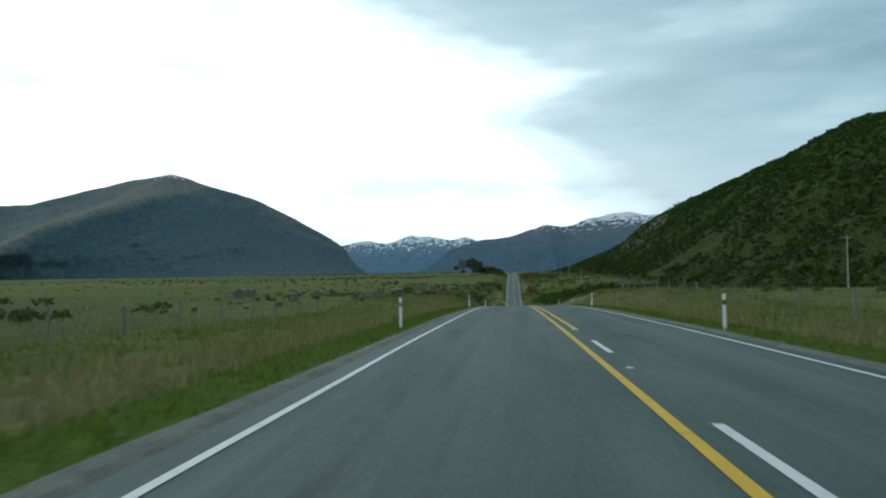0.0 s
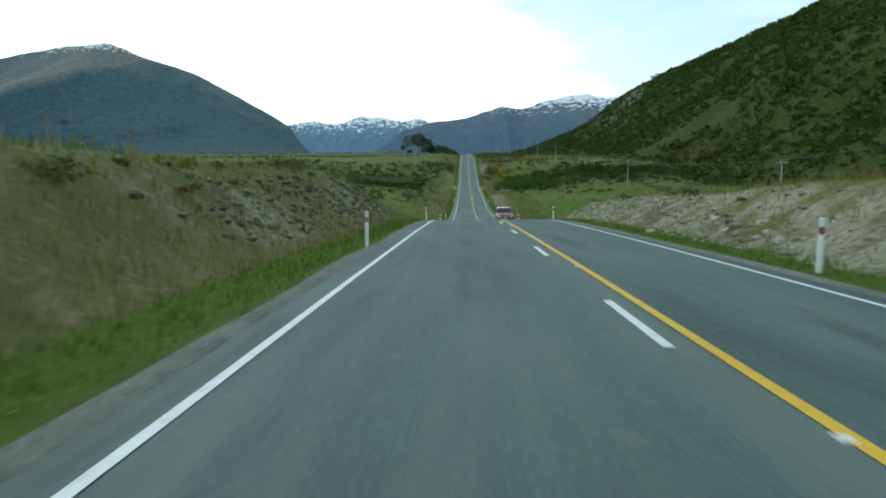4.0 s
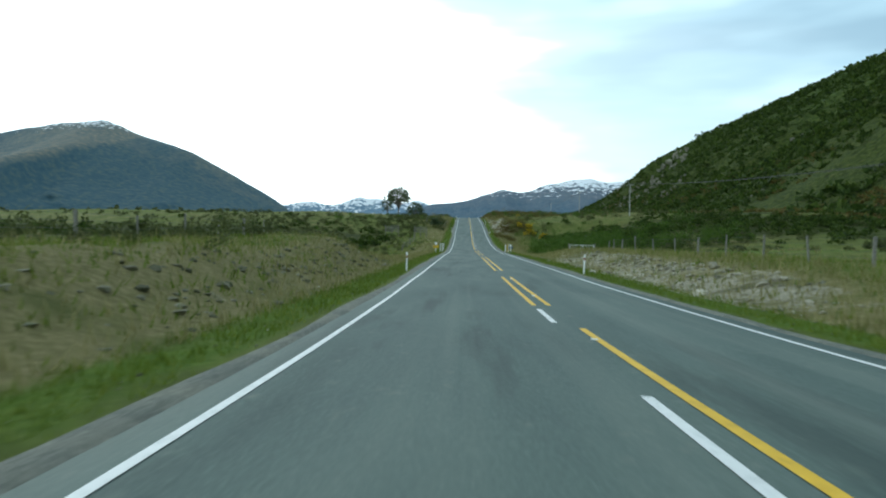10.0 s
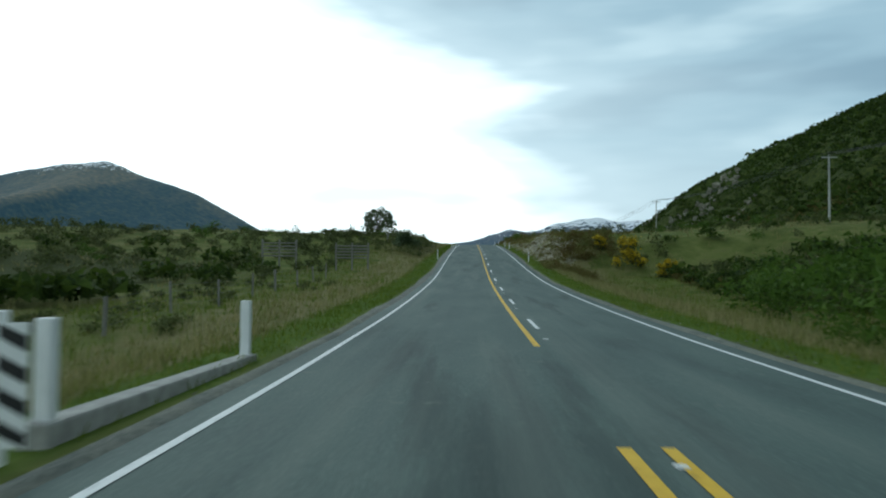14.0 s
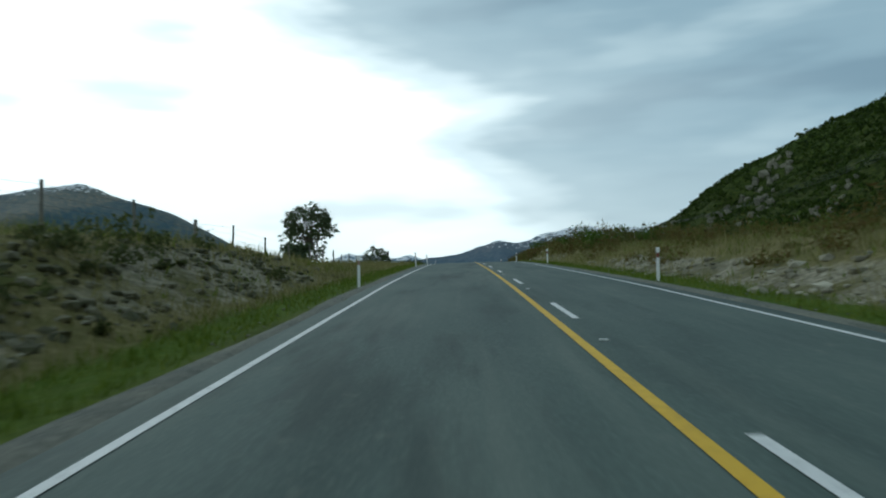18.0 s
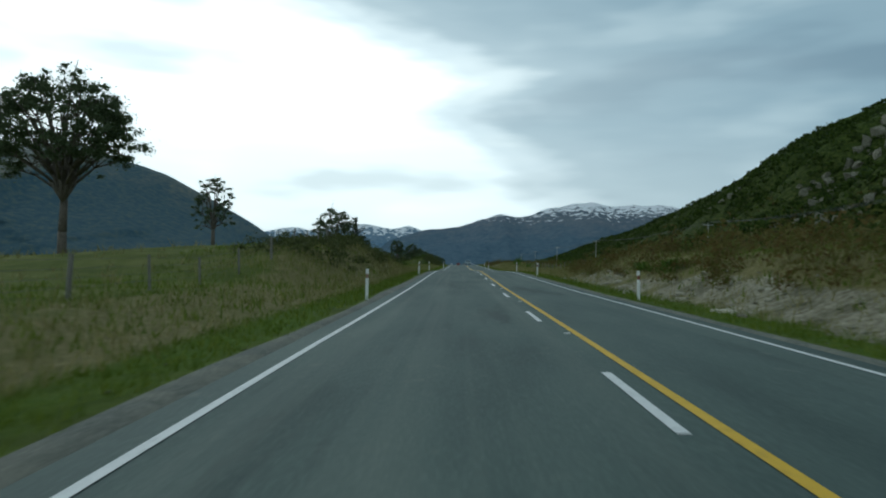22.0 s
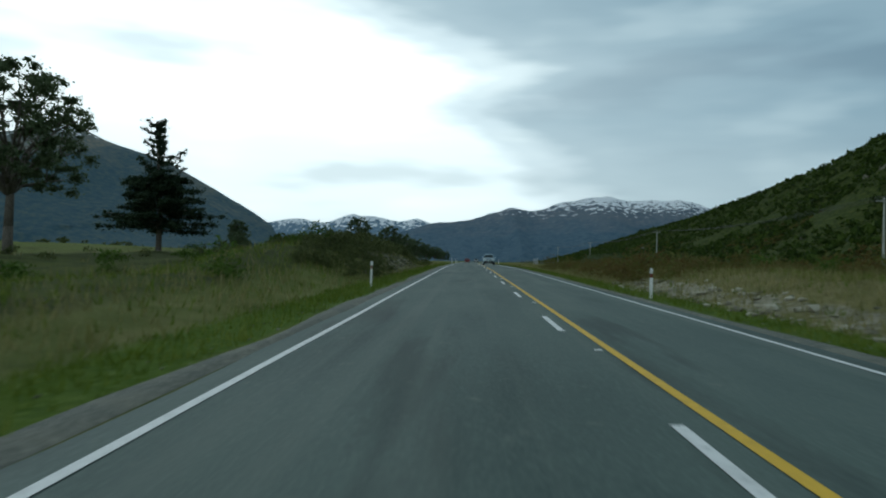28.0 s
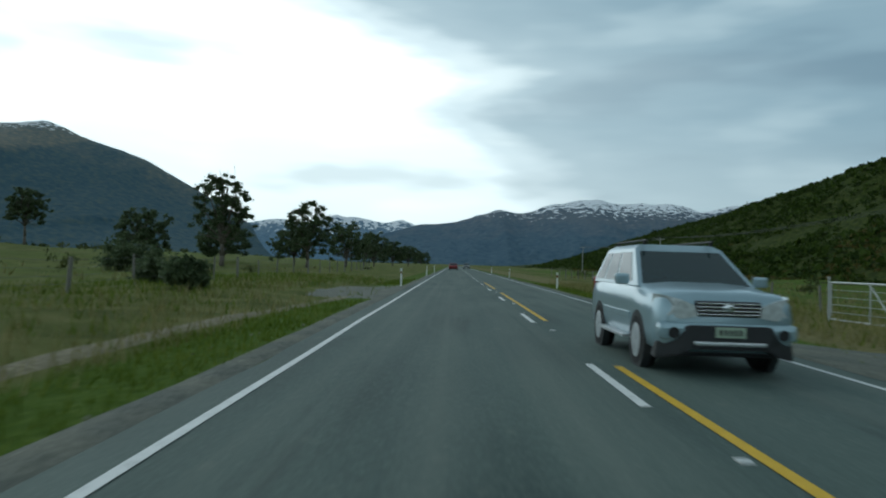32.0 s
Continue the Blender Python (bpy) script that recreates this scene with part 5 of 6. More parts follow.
def quad_panel(name, pts, mat, parent, label="", thick=.012):
    bm = bmesh.new()
    f = bm.faces.new([bm.verts.new(p) for p in pts])
    bm.normal_update()
    r = bmesh.ops.extrude_face_region(bm, geom=[f])
    nn = f.normal.copy()
    for v in r["geom"]:
        if isinstance(v, bmesh.types.BMVert):
            v.co += nn * thick
    bmesh.ops.recalc_face_normals(bm, faces=bm.faces)
    return part(name, bm, mat, parent, label)


def car(name, x, y, rz, body, cabin, W, wb, wheel, mat, label, suv):
    """body: (y, half width share, sill, top) stations from nose to tail; cabin: (y of windscreen foot, roof front, roof rear, rear foot), belt and roof heights."""
    c = thing(name, x, y, float(road_z(y)) + .012, rz, label, "car")
    w = W / 2
    bm = bmesh.new()
    loft(bm, [ring(yy, w * s, a, b) for yy, s, a, b in body])
    shell = part("body", bm, mat, c, smooth=True)
    (ya, yb, yc, yd), belt, roof = cabin
    tw = w * (.72 if suv else .76)
    bm = bmesh.new()
    lo = [(-w * .93, ya, belt), (w * .93, ya, belt), (w * .93, yd, belt), (-w * .93, yd, belt)]
    mid = [(-tw * 1.02, yb, roof - .07), (tw * 1.02, yb, roof - .07), (tw * 1.02, yc, roof - .07), (-tw * 1.02, yc, roof - .07)]
    hi = [(-tw * .84, yb + .14, roof), (tw * .84, yb + .14, roof), (tw * .84, yc - .10, roof), (-tw * .84, yc - .10, roof)]
    loft(bm, [lo, mid, hi])
    part("cabin", bm, mat, c)
    wf = lambda t, s: tuple(lo[0 if s < 0 else 1][i] * (1 - t) + mid[0 if s < 0 else 1][i] * t for i in range(3))
    wr = lambda t, s: tuple(lo[3 if s < 0 else 2][i] * (1 - t) + mid[3 if s < 0 else 2][i] * t for i in range(3))
    sh = lambda p, kx, dy: (p[0] * kx, p[1] + dy, p[2])
    quad_panel("windscreen", [sh(wf(.06, -1), .92, -.022), sh(wf(.06, 1), .92, -.022), sh(wf(.93, 1), .90, -.022), sh(wf(.93, -1), .90, -.022)], M_GLASS, c, "dark windscreen")
    quad_panel("rear_window", [sh(wr(.10, 1), .88, .022), sh(wr(.10, -1), .88, .022), sh(wr(.9, -1), .88, .022), sh(wr(.9, 1), .88, .022)], M_GLASS, c, "dark rear window")
    for s in (-1, 1):
        a0, a1, b0, b1 = wf(.10, s), wf(.90, s), wr(.10, s), wr(.90, s)
        cuts = ((.10, .40), (.44, .72), (.76, .95)) if suv else ((.13, .50), (.54, .90))
        for t0, t1 in cuts:
            lp = lambda p, q, t: tuple(p[i] * (1 - t) + q[i] * t for i in range(3))
            pts = [lp(a0, b0, t0), lp(a0, b0, t1), lp(a1, b1, min(t1, .94)), lp(a1, b1, max(t0, .07))]
            pts = [(p[0] + s * .006, p[1], p[2]) for p in pts]
            quad_panel("side_window", pts if s > 0 else pts[::-1], M_GLASS, c)
        # mirror
        bm = bmesh.new()
        box(bm, .20, .11, .15, s * (w + .10), ya + .28, belt + .09, .035)
        part("mirror", bm, mat, c)
        for k, yw in enumerate((-wb / 2, wb / 2)):
            bm = bmesh.new()
            tube(bm, (s * (w - .10), yw, wheel), (s * (w + .004), yw, wheel), wheel + .075, wheel + .06, 26)
            part("wheel_arch", bm, M_TRIM, c)
            bm = bmesh.new()
            tube(bm, (s * (w - .21), yw, wheel), (s * (w + .012), yw, wheel), wheel, wheel * .985, 26)
            bmesh.ops.bevel(bm, geom=[e for e in bm.edges if e.calc_length() < .2], offset=.02, segments=2, affect="EDGES")
            tyre = part("wheel", bm, M_TYRE, c, "black tyre on an alloy rim")
            bm = bmesh.new()
            tube(bm, (s * (w - .02), yw, wheel), (s * (w + .018), yw, wheel), wheel * .72, wheel * .66, 22)
            for q in range(5):
                a = q * 1.2566
                m = Matrix.Translation((s * (w + .014), yw + math.cos(a) * wheel * .36, wheel + math.sin(a) * wheel * .36)) @ Matrix.Rotation(a, 4, "X")
                box(bm, .022, wheel * .52, wheel * .14, m=m)
            o = part("rim", bm, M_RIM, c, "silver alloy rim")
            o.parent = tyre
        if suv:
            bm = bmesh.new()
            box(bm, .13, wb - wheel * 2 - .25, .05, s * (w + .03), 0, .36, .015)
            part("running_board", bm, M_RIM, c)
            bm = bmesh.new()
            box(bm, .03, wb * .80, .03, s * .50, .85, roof + .06, .010)
            for q in (-.10, 1.75):
                box(bm, .04, .07, .07, s * .50, q, roof + .025, .01)
            part("roof_rail", bm, M_DARK, c)
            bm = bmesh.new()
            box(bm, .02, wb - wheel * 2 - .1, .09, s * (w + .006), 0, .66, .008)
            part("side_moulding", bm, mat, c)
    yn = body[0][0]
    zt = body[1][3]
    for s in (-1, 1):
        # a lens that sweeps round the corner and rises towards the wing
        wrap = lambda q: yn - .02 + .05 * max(0, q - .70) / .15 + .28 * max(0, q - .84) / .13
        rim = ([(.43, zt - .235), (.47, zt - .10), (.66, zt - .03), (.84, zt + .01), (.955, zt + .03), (.965, zt - .10), (.955, zt - .20), (.84, zt - .235), (.66, zt - .27)] if suv else
               [(.46, zt - .17), (.52, zt - .08), (.68, zt - .04), (.84, zt - .01), (.93, zt + .02), (.94, zt - .08), (.92, zt - .14), (.84, zt - .165), (.66, zt - .19)])
        bm = bmesh.new()
        fr = [bm.verts.new((s * w * q, wrap(q), z)) for q, z in rim]
        bk = [bm.verts.new((s * w * q * .97, wrap(q) + .13, z)) for q, z in rim]
        hub = bm.verts.new((s * w * .74, wrap(.74) - .012, zt - .11))
        for k in range(len(rim)):
            n_ = (k + 1) % len(rim)
            bm.faces.new((fr[k], fr[n_], hub))
            bm.faces.new((fr[k], bk[k], bk[n_], fr[n_]))
        bm.faces.new(bk)
        bmesh.ops.recalc_face_normals(bm, faces=bm.faces)
        part("headlight", bm, M_LAMP, c, "clear headlight")
        bm = bmesh.new()
        m = Matrix.Translation((s * w * .82, body[-1][0] - .06, .95 if suv else .85))
        box(bm, .20, .14, .42 if suv else .22, bevel=.03, m=m)
        part("tail_light", bm, M_TAIL, c)
        bm = bmesh.new()
        tube(bm, (s * w * .76, yn - (.055 if suv else .012), .54), (s * w * .76, yn + .08, .54), .07, .07, 14)
        part("fog_lamp", bm, M_DARK, c)
    bm = bmesh.new()
    box(bm, w * .92, .10, .20 if suv else .12, 0, yn + .035, zt - .14, .03)
    grille = part("grille", bm, M_DARK, c, "dark grille")
    for k in range(4 if suv else 2):
        bm = bmesh.new()
        box(bm, w * .88, .03, .018, 0, yn - .018, zt - .205 + k * .045 + (0 if suv else .03), .006)
        o = part("grille_bar", bm, M_CHROME, c)
        o.parent = grille
    bm = bmesh.new()
    bmesh.ops.create_uvsphere(bm, u_segments=12, v_segments=8, radius=1, matrix=Matrix.Translation((0, yn - .02, zt - .12)) @ Matrix.Diagonal((.075, .02, .055, 1)))
    part("badge", bm, M_CHROME, c)
    bm = bmesh.new()
    if suv:                                                  # painted bumper over a dark guard that steps up at both ends
        box(bm, W * .97, .24, .22, 0, yn + .075, .56, .08)
        part("bumper", bm, mat, c, "painted bumper")
        bm = bmesh.new()
        prof_ = [(-.49, .20), (-.47, .44), (-.38, .46), (-.29, .64), (.29, .64), (.38, .46), (.47, .44), (.49, .20), (.34, .26), (.26, .34), (-.26, .34), (-.34, .26)]
        deep = lambda q: yn - .085 + .19 * max(0, abs(q) - .30) / .19
        fr = [bm.verts.new((q * W, deep(q), z)) for q, z in prof_]
        bk = [bm.verts.new((q * W, deep(q) + .20, z)) for q, z in prof_]
        for k in range(12):
            n_ = (k + 1) % 12
            bm.faces.new((fr[k], bk[k], bk[n_], fr[n_]))
        for quad in ((0, 1, 2, 11), (11, 2, 3, 10), (10, 3, 4, 9), (9, 4, 5, 8), (8, 5, 6, 7)):
            bm.faces.new([fr[k] for k in quad])
            bm.faces.new([bk[k] for k in quad])
        bmesh.ops.recalc_face_normals(bm, faces=bm.faces)
        bmesh.ops.bevel(bm, geom=[e for e in bm.edges if len(e.link_faces) == 2 and e.calc_face_angle() > .6], offset=.022, segments=2, affect="EDGES")
        part("bumper_guard", bm, M_TRIM, c, "dark grey bumper guard")
        bm = bmesh.new()
        box(bm, W * .50, .05, .05, 0, yn - .10, .42, .02)
        part("skid_plate", bm, M_RIM, c, "silver skid plate")
        bm = bmesh.new()
        box(bm, W * .80, .3, .12, 0, yn + .22, .30, .04)
        part("valance", bm, M_DARK, c)
    else:
        box(bm, W * .7, .16, .14, 0, yn + .045, .36, .05)
        part("bumper", bm, M_TRIM, c, "dark lower bumper")
    bm = bmesh.new()
    box(bm, .37, .02, .13, 0, yn - (.105 if suv else .045), .56 if suv else .50, .006)
    pl = part("number_plate", bm, M_PLATE if suv else M_POST, c, "number plate")
    for k in range(5):
        bm = bmesh.new()
        box(bm, .034, .006, .07, -.12 + k * .06, yn - (.118 if suv else .058), .56 if suv else .50)
        o = part("plate_bar", bm, M_TRIM, c)
        o.parent = pl
    bm = bmesh.new()
    tube(bm, (.35, ya - .02, belt + .01), (-.25, ya + .03, belt + .05), .012, .008, 6)
    part("wiper", bm, M_DARK, c)
    return c


SUV = [(-2.27, .80, .40, .80), (-2.20, .93, .30, .98), (-1.95, .99, .26, 1.03), (-1.45, 1.0, .26, 1.06), (-.95, 1.0, .28, 1.12), (.4, 1.0, .28, 1.13), (1.6, 1.0, .28, 1.13), (2.10, .98, .30, 1.12), (2.28, .90, .40, 1.08)]
car("silver_suv", 3.30, 857.8, 0, SUV, ((-1.06, -.12, 1.82, 2.20), 1.08, 1.70), 1.78, 2.62, .35, M_SILVER, "silver-blue sport utility car with black cladding on the road", True)
SEDAN = [(-2.27, .78, .34, .66), (-2.18, .92, .22, .80), (-1.9, .98, .20, .86), (-1.4, 1.0, .20, .92), (-.95, 1.0, .22, .98), (.4, 1.0, .22, .99), (1.5, 1.0, .22, 1.02), (2.1, .97, .26, 1.03), (2.26, .88, .36, .98)]
CAB = ((-1.0, -.18, 1.0, 1.72), .95, 1.47)
_red = car("red_sedan", 3.86, 184.7, 0, SEDAN, CAB, 1.82, 2.60, .315, M_CARRED, "red sedan facing along the highway in its lane", False)
copy_thing(_red, pose(-.25, 1002, float(road_z(1002)) + .012, 0, 0, 180))
_far = car("grey_wagon", 3.5, 1060, 0, SUV, ((-1.02, -.38, 1.90, 2.20), 1.08, 1.66), 1.78, 2.62, .35, plain("grey_paint", (.20, .21, .22), rough=.35), "grey wagon far down the highway", True)


# ---------------------------------------------------------------- power poles and wires
def cord(bm, pts, r, seg=4):
    """One thin connected cord through the points."""
    rings = []
    for p in pts:
        rings.append([bm.verts.new((p[0] + r * math.cos(6.2832 * k / seg), p[1], p[2] + r * math.sin(6.2832 * k / seg))) for k in range(seg)])
    for a, b in zip(rings, rings[1:]):
        for k in range(seg):
            bm.faces.new((a[k], a[(k + 1) % seg], b[(k + 1) % seg], b[k]))


def pole(x, y, h, arm=1.8):
    z = float(max(ground_z(x, y), hill_z(x, y) if x > 60 else -99))
    p = thing("power_pole", x, y, z - .2, 0, "grey timber power pole with a crossarm", "power pole", "power poles")
    bm = bmesh.new()
    tube(bm, (0, 0, 0), (.05, 0, h), .15, .10, 10)
    part("shaft", bm, M_POLE, p)
    bm = bmesh.new()
    box(bm, arm, .10, .12, .05, -.12, h - .35, .01)
    part("crossarm", bm, M_POLE, p)
    for k in (-.8, 0, .8):
        bm = bmesh.new()
        tube(bm, (.05 + k, -.12, h - .29), (.05 + k, -.12, h - .10), .04, .03, 8)
        part("insulator", bm, M_TRIM, p)
    return p, z + h - .32


POLES = [(58, 20, 9), (56, 130, 9), (53, 235, 9), (50, 340, 9.6), (43, 466, 8.5), (42, 545, 8.5), (42, 635, 8.5), (42, 715, 8.5), (42, 818, 8.5), (42, 909, 8.8), (42, 1000, 8.8), (42, 1092, 8.8)]
_tops = [pole(*q) for q in POLES]
for (a, b), (ta, tb) in zip(zip(POLES, POLES[1:]), zip(_tops, _tops[1:])):
    wire = thing("power_wires", (a[0] + b[0]) / 2, (a[1] + b[1]) / 2, ta[1], 0, "sagging power wires between two poles", "power wires", "power wires")
    for k in (-.8, 0, .8):
        bm = bmesh.new()
        pts = []
        for t in np.linspace(0, 1, 9):
            pts.append((a[0] + (b[0] - a[0]) * t + .05 + k - wire.location.x, a[1] + (b[1] - a[1]) * t - .12 - wire.location.y, ta[1] + (tb[1] - ta[1]) * t + .2 - 4 * 1.1 * t * (1 - t) - wire.location.z))
        cord(bm, pts, .022)
        part("wire", bm, M_TRIM, wire)


# ---------------------------------------------------------------- fences and gates
def fence(x, y0, y1, step=5.0, h=1.15, seed=0, strands=4):
    rs = np.random.RandomState(seed)
    yy = np.arange(y0, y1 + .1, step)
    xx = x + (vnoise(yy * .03, 0 * yy, seed + 500) - .5) * 2.4
    z = ground_z(xx, yy)
    f = thing("wire_fence", float(xx[0]), float(yy[0]), float(z[0]), 0, "post and wire farm fence with weathered timber posts", "fence")
    o = np.array([xx[0], yy[0], z[0]])
    for k in range(len(yy)):
        bm = bmesh.new()
        tl, tf = rs.normal() * .05, rs.normal() * .04
        r = .075 if k % 4 == 0 else .05
        tube(bm, (xx[k] - o[0], yy[k] - o[1], z[k] - o[2] - .3), (xx[k] - o[0] + tl, yy[k] - o[1] + tf, z[k] - o[2] + h * rs.uniform(.95, 1.1)), r, r * .95, 7)
        part("post", bm, M_WOOD, f)
    for s in range(strands):
        bm = bmesh.new()
        hh = h * (.28 + .66 * s / (strands - 1))
        cord(bm, [(xx[k] - o[0], yy[k] - o[1], z[k] - o[2] + hh) for k in range(len(yy))], .005, 3)
        part("strand", bm, M_TRIM, f)
    return f


for i, (x, y0, y1) in enumerate(((-14.5, 8, 60), (-10.5, 92, 168), (-13, 195, 366), (-11, 398, 436), (-9.6, 470, 540), (-10.5, 548, 665), (-12.5, 830, 960), (13.5, 10, 90), (15, 198, 350), (12.5, 358, 366), (14, 660, 745), (14.5, 866, 960))):
    fence(x, y0, y1, seed=20 + i)


def pipe_gate(x, y, rz, w, h, label, mat=M_GALV, mesh=True, steel=False):
    g = thing("farm_gate", x, y, float(ground_z(x, y)) + .12, rz, label, "gate", "farm gates")
    bm = bmesh.new()
    for a, b in (((-w / 2, 0, 0), (w / 2, 0, 0)), ((-w / 2, 0, h), (w / 2, 0, h)), ((-w / 2, 0, 0), (-w / 2, 0, h)), ((w / 2, 0, 0), (w / 2, 0, h))):
        tube(bm, a, b, .028, .028, 8)
    part("gate_frame", bm, mat, g)
    bm = bmesh.new()
    tube(bm, (-w * .02, 0, h), (w * .30, 0, 0), .022, .022, 7)
    tube(bm, (0, 0, 0), (0, 0, h), .022, .022, 7)
    part("brace", bm, mat, g)
    if mesh:
        for k in range(1, 5):
            bm = bmesh.new()
            tube(bm, (-w / 2, 0, h * k / 5), (w / 2, 0, h * k / 5), .009, .009, 5)
            part("rail_wire", bm, mat, g)
    for s in (-1, 1):
        bm = bmesh.new()
        tube(bm, (s * (w / 2 + .14), .02, -.3), (s * (w / 2 + .14), .02, h + .18), .03 if steel else .09, .03 if steel else .085, 9)
        part("gate_post", bm, M_GALV if steel else M_WOOD, g)
    return g


pipe_gate(11.4, 867, -86, 3.8, 1.1, "galvanised pipe and mesh farm gate standing open on grass", steel=True)
pipe_gate(13.2, 354.5, 8, 2.7, 1.0, "white-railed farm gate beside a tan paddock", M_POST)
pipe_gate(-12.9, 369, -6, 2.4, 1.1, "weathered grey farm gate in scrub", M_WOOD)


def yard_panel(x, y, rz, w, h):
    g = thing("stockyard_panel", x, y, float(ground_z(x, y)) - .1, rz, "weathered timber stockyard panel with rails", "fence", "stockyard panels")
    for s in (-1, 0, 1):
        bm = bmesh.new()
        box(bm, .14, .14, h + .2, s * w / 2, 0, (h + .2) / 2, .015)
        part("post", bm, M_WOOD, g)
    for k in range(5):
        bm = bmesh.new()
        box(bm, w + .2, .045, .11, 0, -.095, h * (.50 + .115 * k), .008)
        part("rail", bm, M_WOOD, g)


yard_panel(-10.1, 441.1, 4, 2.8, 2.25)
yard_panel(-16.7, 441.6, 2, 3.0, 2.5)


# ---------------------------------------------------------------- the culvert, its markers and signs
def flat_text(txt, size, mat, parent, x, y, z, name="lettering"):
    cu = bpy.data.curves.new(name, "FONT")
    cu.body, cu.size, cu.align_x, cu.align_y, cu.extrude = txt, size, "CENTER", "CENTER", .002
    cu.materials.append(mat)
    o = new(name, cu)
    o.parent = parent
    o.matrix_basis = pose(x, y, z, 90, 0, 0)
    return o


M_SIGNY = plain("yellow_sign", (.66, .43, .02), rough=.45)
M_BLUE = plain("blue_sign", (.03, .08, .16), rough=.45)
for sx, x, y, ln in ((-1, -3.35, 385.1, 6.2), (1, 6.15, 381.0, 3.4)):
    hw = thing("culvert_headwall", x, y, float(road_z(y)), 0, "low pale concrete culvert headwall beside the seal", "culvert")
    bm = bmesh.new()
    box(bm, .28, ln, 1.5, 0, 0, -.64, .03)
    part("wall", bm, material("culvert_concrete", [(.3, (.26, .255, .235)), (.7, (.44, .43, .40))], scale=5, bump=.3) if sx < 0 else bpy.data.materials["culvert_concrete"], hw)
    for q in ((-ln / 2 + .2, ln / 2 - .2) if sx < 0 else (ln / 2 - .2,)):
        bm = bmesh.new()
        box(bm, .15, .15, .9, 0, q, .55, .015)
        part("end_post", bm, M_POST, hw, "white painted end post")


def hazard(x, y, yellow, tilt):
    p = thing("hazard_marker", x, y, float(ground_z(x, y)) - .05, 0, "%s and black striped hazard board on a white post" % ("yellow" if yellow else "white"), "hazard marker")
    bm = bmesh.new()
    box(bm, .09, .09, 1.25, .14 * tilt, .055, .625, .01)
    part("post", bm, M_POST, p)
    bm = bmesh.new()
    box(bm, .24, .018, .96, 0, 0, .68, .004)
    bd = part("board", bm, M_SIGNY if yellow else M_POST, p, "striped board")
    for k in range(4):
        z = .30 + k * .25
        bm = bmesh.new()
        v = [bm.verts.new(q) for q in ((-.119, -.0125, z), (.119, -.0125, z + .12 * tilt), (.119, -.0125, z + .125 + .12 * tilt), (-.119, -.0125, z + .125))]
        bm.faces.new(v)
        for q in v:
            q.co.z = min(1.158, max(.202, q.co.z))
        bmesh.ops.recalc_face_normals(bm, faces=bm.faces)
        o = part("stripe", bm, M_DARK, p)
        o.parent = bd
    return p


hazard(-3.15, 381.4, False, -1)
hazard(6.25, 379.1, True, 1)
wp = thing("white_post", -3.6, 379.7, float(ground_z(-3.6, 379.7)) - .1, 0, "plain white painted timber post leaning slightly", "post")
bm = bmesh.new()
box(bm, .11, .11, 1.4, 0, 0, .7, .012, m=Matrix.Rotation(radians(3), 4, "Y"))
part("shaft", bm, M_POST, wp)
sg = thing("creek_sign", -4.2, 379.1, float(ground_z(-4.2, 379.1)) - .1, 0, "yellow creek name sign below a white plate on a post", "sign")
bm = bmesh.new()
box(bm, .10, .10, 1.5, 0, .07, .75, .01)
part("post", bm, M_POST, sg)
bm = bmesh.new()
box(bm, .80, .02, .40, 0, 0, .92, .006)
yb = part("name_board", bm, M_SIGNY, sg, "yellow name board")
flat_text("4 MILE CREEK", .125, M_DARK, yb, 0, -.0125, .99)
flat_text("CULVERT", .125, M_DARK, yb, 0, -.0125, .83)
bm = bmesh.new()
box(bm, .37, .02, .38, 0, 0, 1.34, .006)
wb_ = part("white_plate", bm, M_POST, sg, "white plate with a small shield")
bm = bmesh.new()
bmesh.ops.create_circle(bm, cap_ends=True, segments=6, radius=.065, matrix=pose(0, -.0135, 1.43, 90, 0, 0))
o = part("shield", bm, M_RED, sg)
o.parent = wb_
for k in range(3):
    bm = bmesh.new()
    box(bm, .24 - .05 * k, .005, .022, 0, -.0125, 1.31 - k * .045)
    o = part("bar", bm, M_BLUE, sg)
    o.parent = wb_
s2 = thing("plate_sign", 6.95, 382.9, float(ground_z(6.95, 382.9)) - .1, 180, "back of a white and blue sign on a white post", "sign")
bm = bmesh.new()
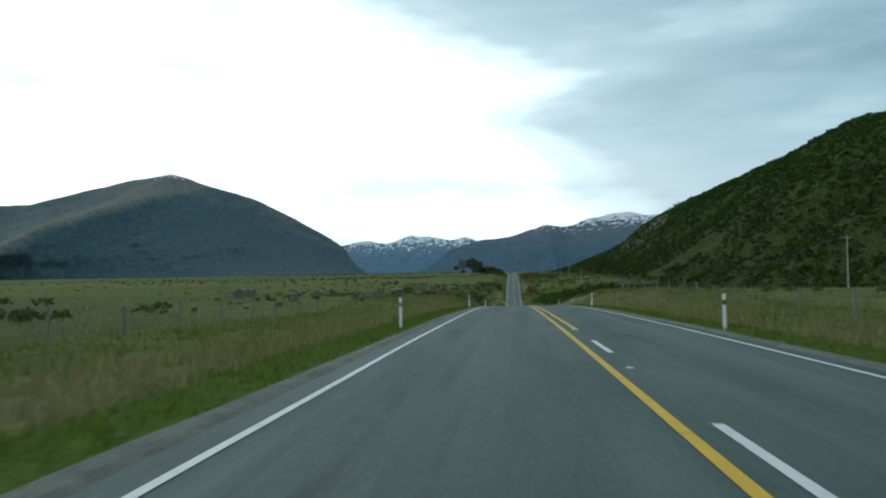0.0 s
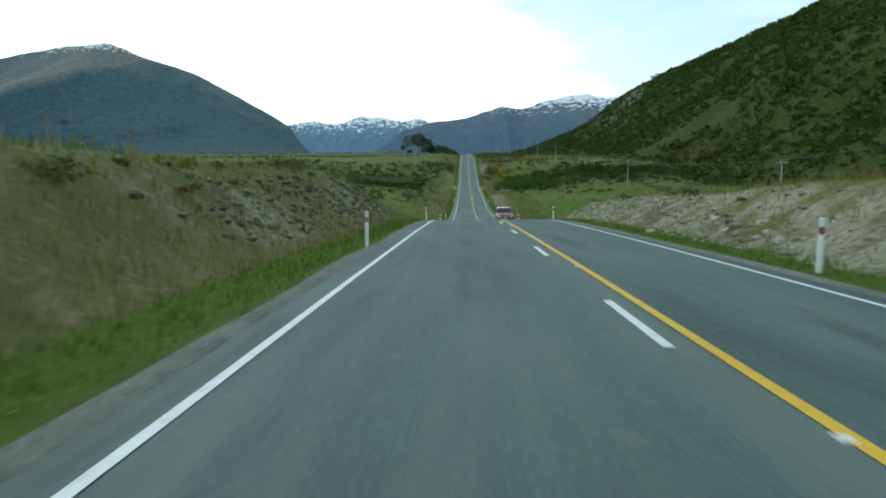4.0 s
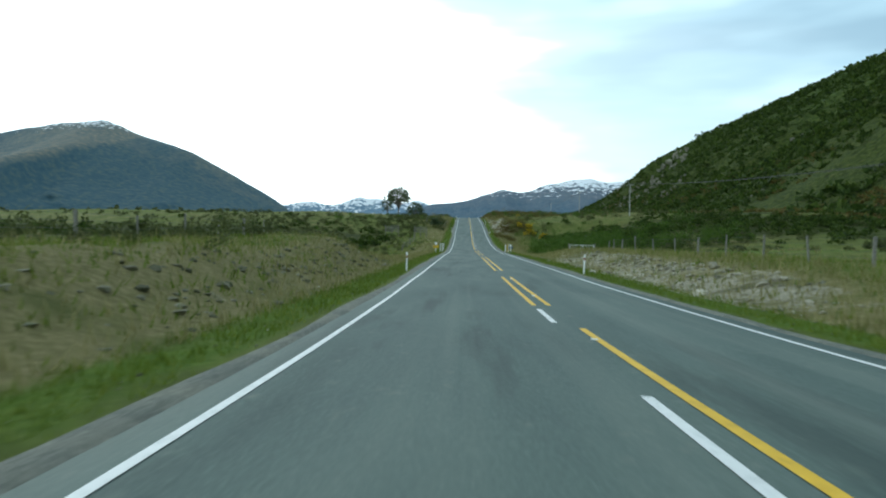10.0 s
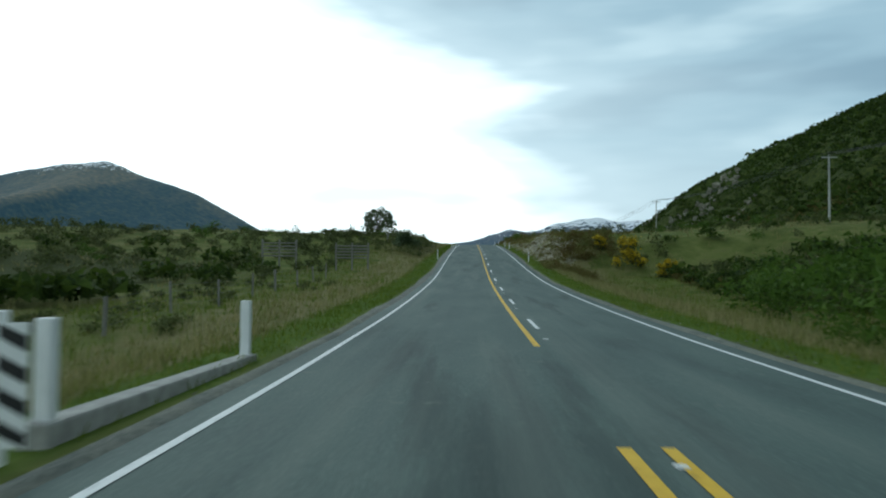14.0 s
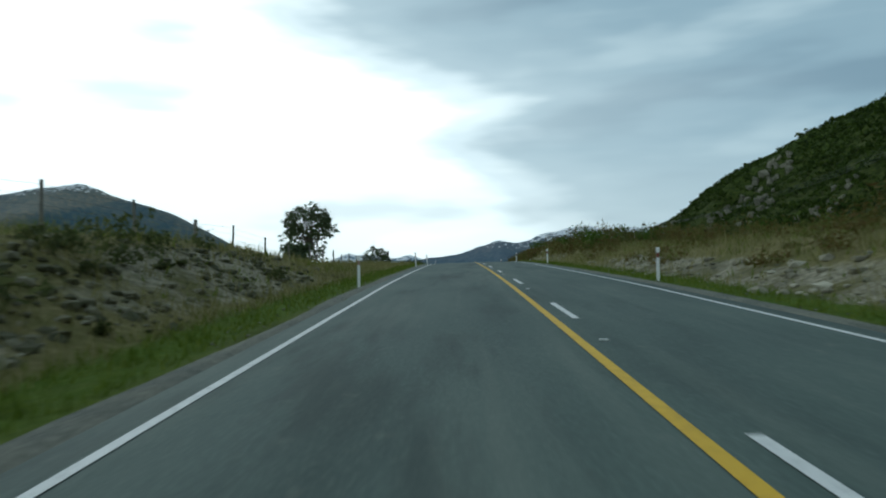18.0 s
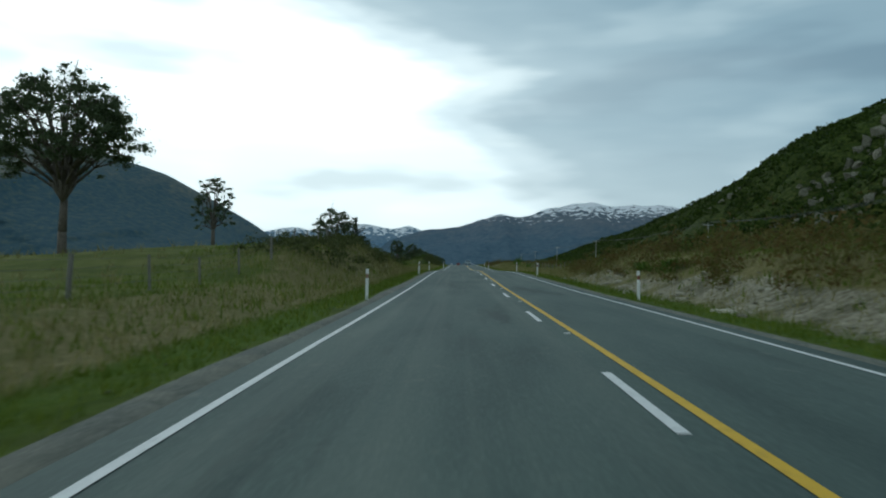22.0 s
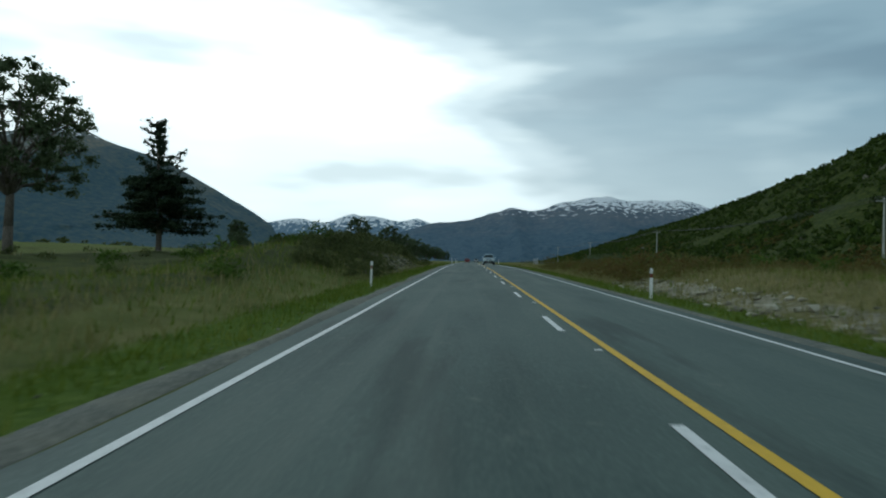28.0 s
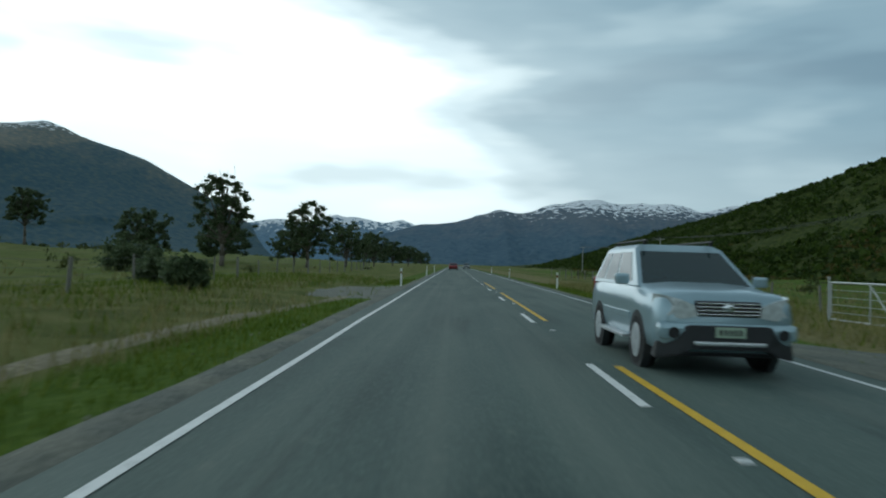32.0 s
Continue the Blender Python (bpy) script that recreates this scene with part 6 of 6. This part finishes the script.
box(bm, .12, .12, 1.2, 0, 0, .6, .01)
part("post", bm, M_POST, s2)
bm = bmesh.new()
box(bm, .34, .02, .26, 0, .075, 1.08, .006)
part("white_plate", bm, M_POST, s2)
bm = bmesh.new()
box(bm, .70, .02, .34, 0, -.075, .76, .006)
part("blue_board", bm, M_BLUE, s2, "blue board seen from behind")

M_WATER = plain("pool_water", (.02, .03, .025), rough=.06, spec=.6)
# pale stones and shallow pools in the hollow west of the road
_r = np.random.RandomState(470)
for i in range(44):
    x, y = _r.uniform(-27, -9), 222 + _r.normal() * 2.6
    put_rock(x, y, float(ground_z(x, y)) + .02, _r.uniform(.15, .45), i, "pale stone at the edge of a pool", "pool stones", _r, .8)
for cx, cy, rx_, ry_ in ((-18.6, 220.5, .9, .45), (-21.5, 222, .8, .4), (-15.2, 222.5, .6, .35), (-24.5, 221, 1.0, .45)):
    a = np.linspace(0, 2 * np.pi, 28, endpoint=False)
    px, py = cx + rx_ * np.cos(a) * (1 + .25 * np.sin(3 * a + cx)), cy + ry_ * np.sin(a) * (1 + .25 * np.cos(2 * a + cy))
    pz = float(np.percentile(ground_z(px, py), 60)) + .02
    tagged(link_mesh("pool", np.stack([px, py, np.full(28, pz)], 1), [list(range(28))], M_WATER), "small shallow pool among stones in pasture", "water", kind="structure")

# a worn dirt track in the grass, leaving the pull-in along the road
M_DIRT = material("worn_dirt", [(.3, (.10, .09, .05)), (.5, (.19, .165, .10)), (.7, (.28, .25, .17))], scale=9, bump=.6, dist=.03)
yy = np.arange(842, 880, 1.0)
cx = -5.05 + .35 * np.sin(yy * .21) + .02 * (yy - 860)
wd = .34 + .22 * (vnoise(yy * .5, 0 * yy, 91) - .5)
v = np.stack([np.stack([cx + k * wd, yy, ground_z(cx + k * wd, yy) + (.035 if abs(k) < 1 else -.02)], 1) for k in (-1, -.5, 0, .5, 1)], 1).reshape(-1, 3)
tagged(link_mesh("track", v, grid_faces(len(yy), 5), M_DIRT, smooth=True), "narrow worn dirt track through verge grass", "track", kind="structure")
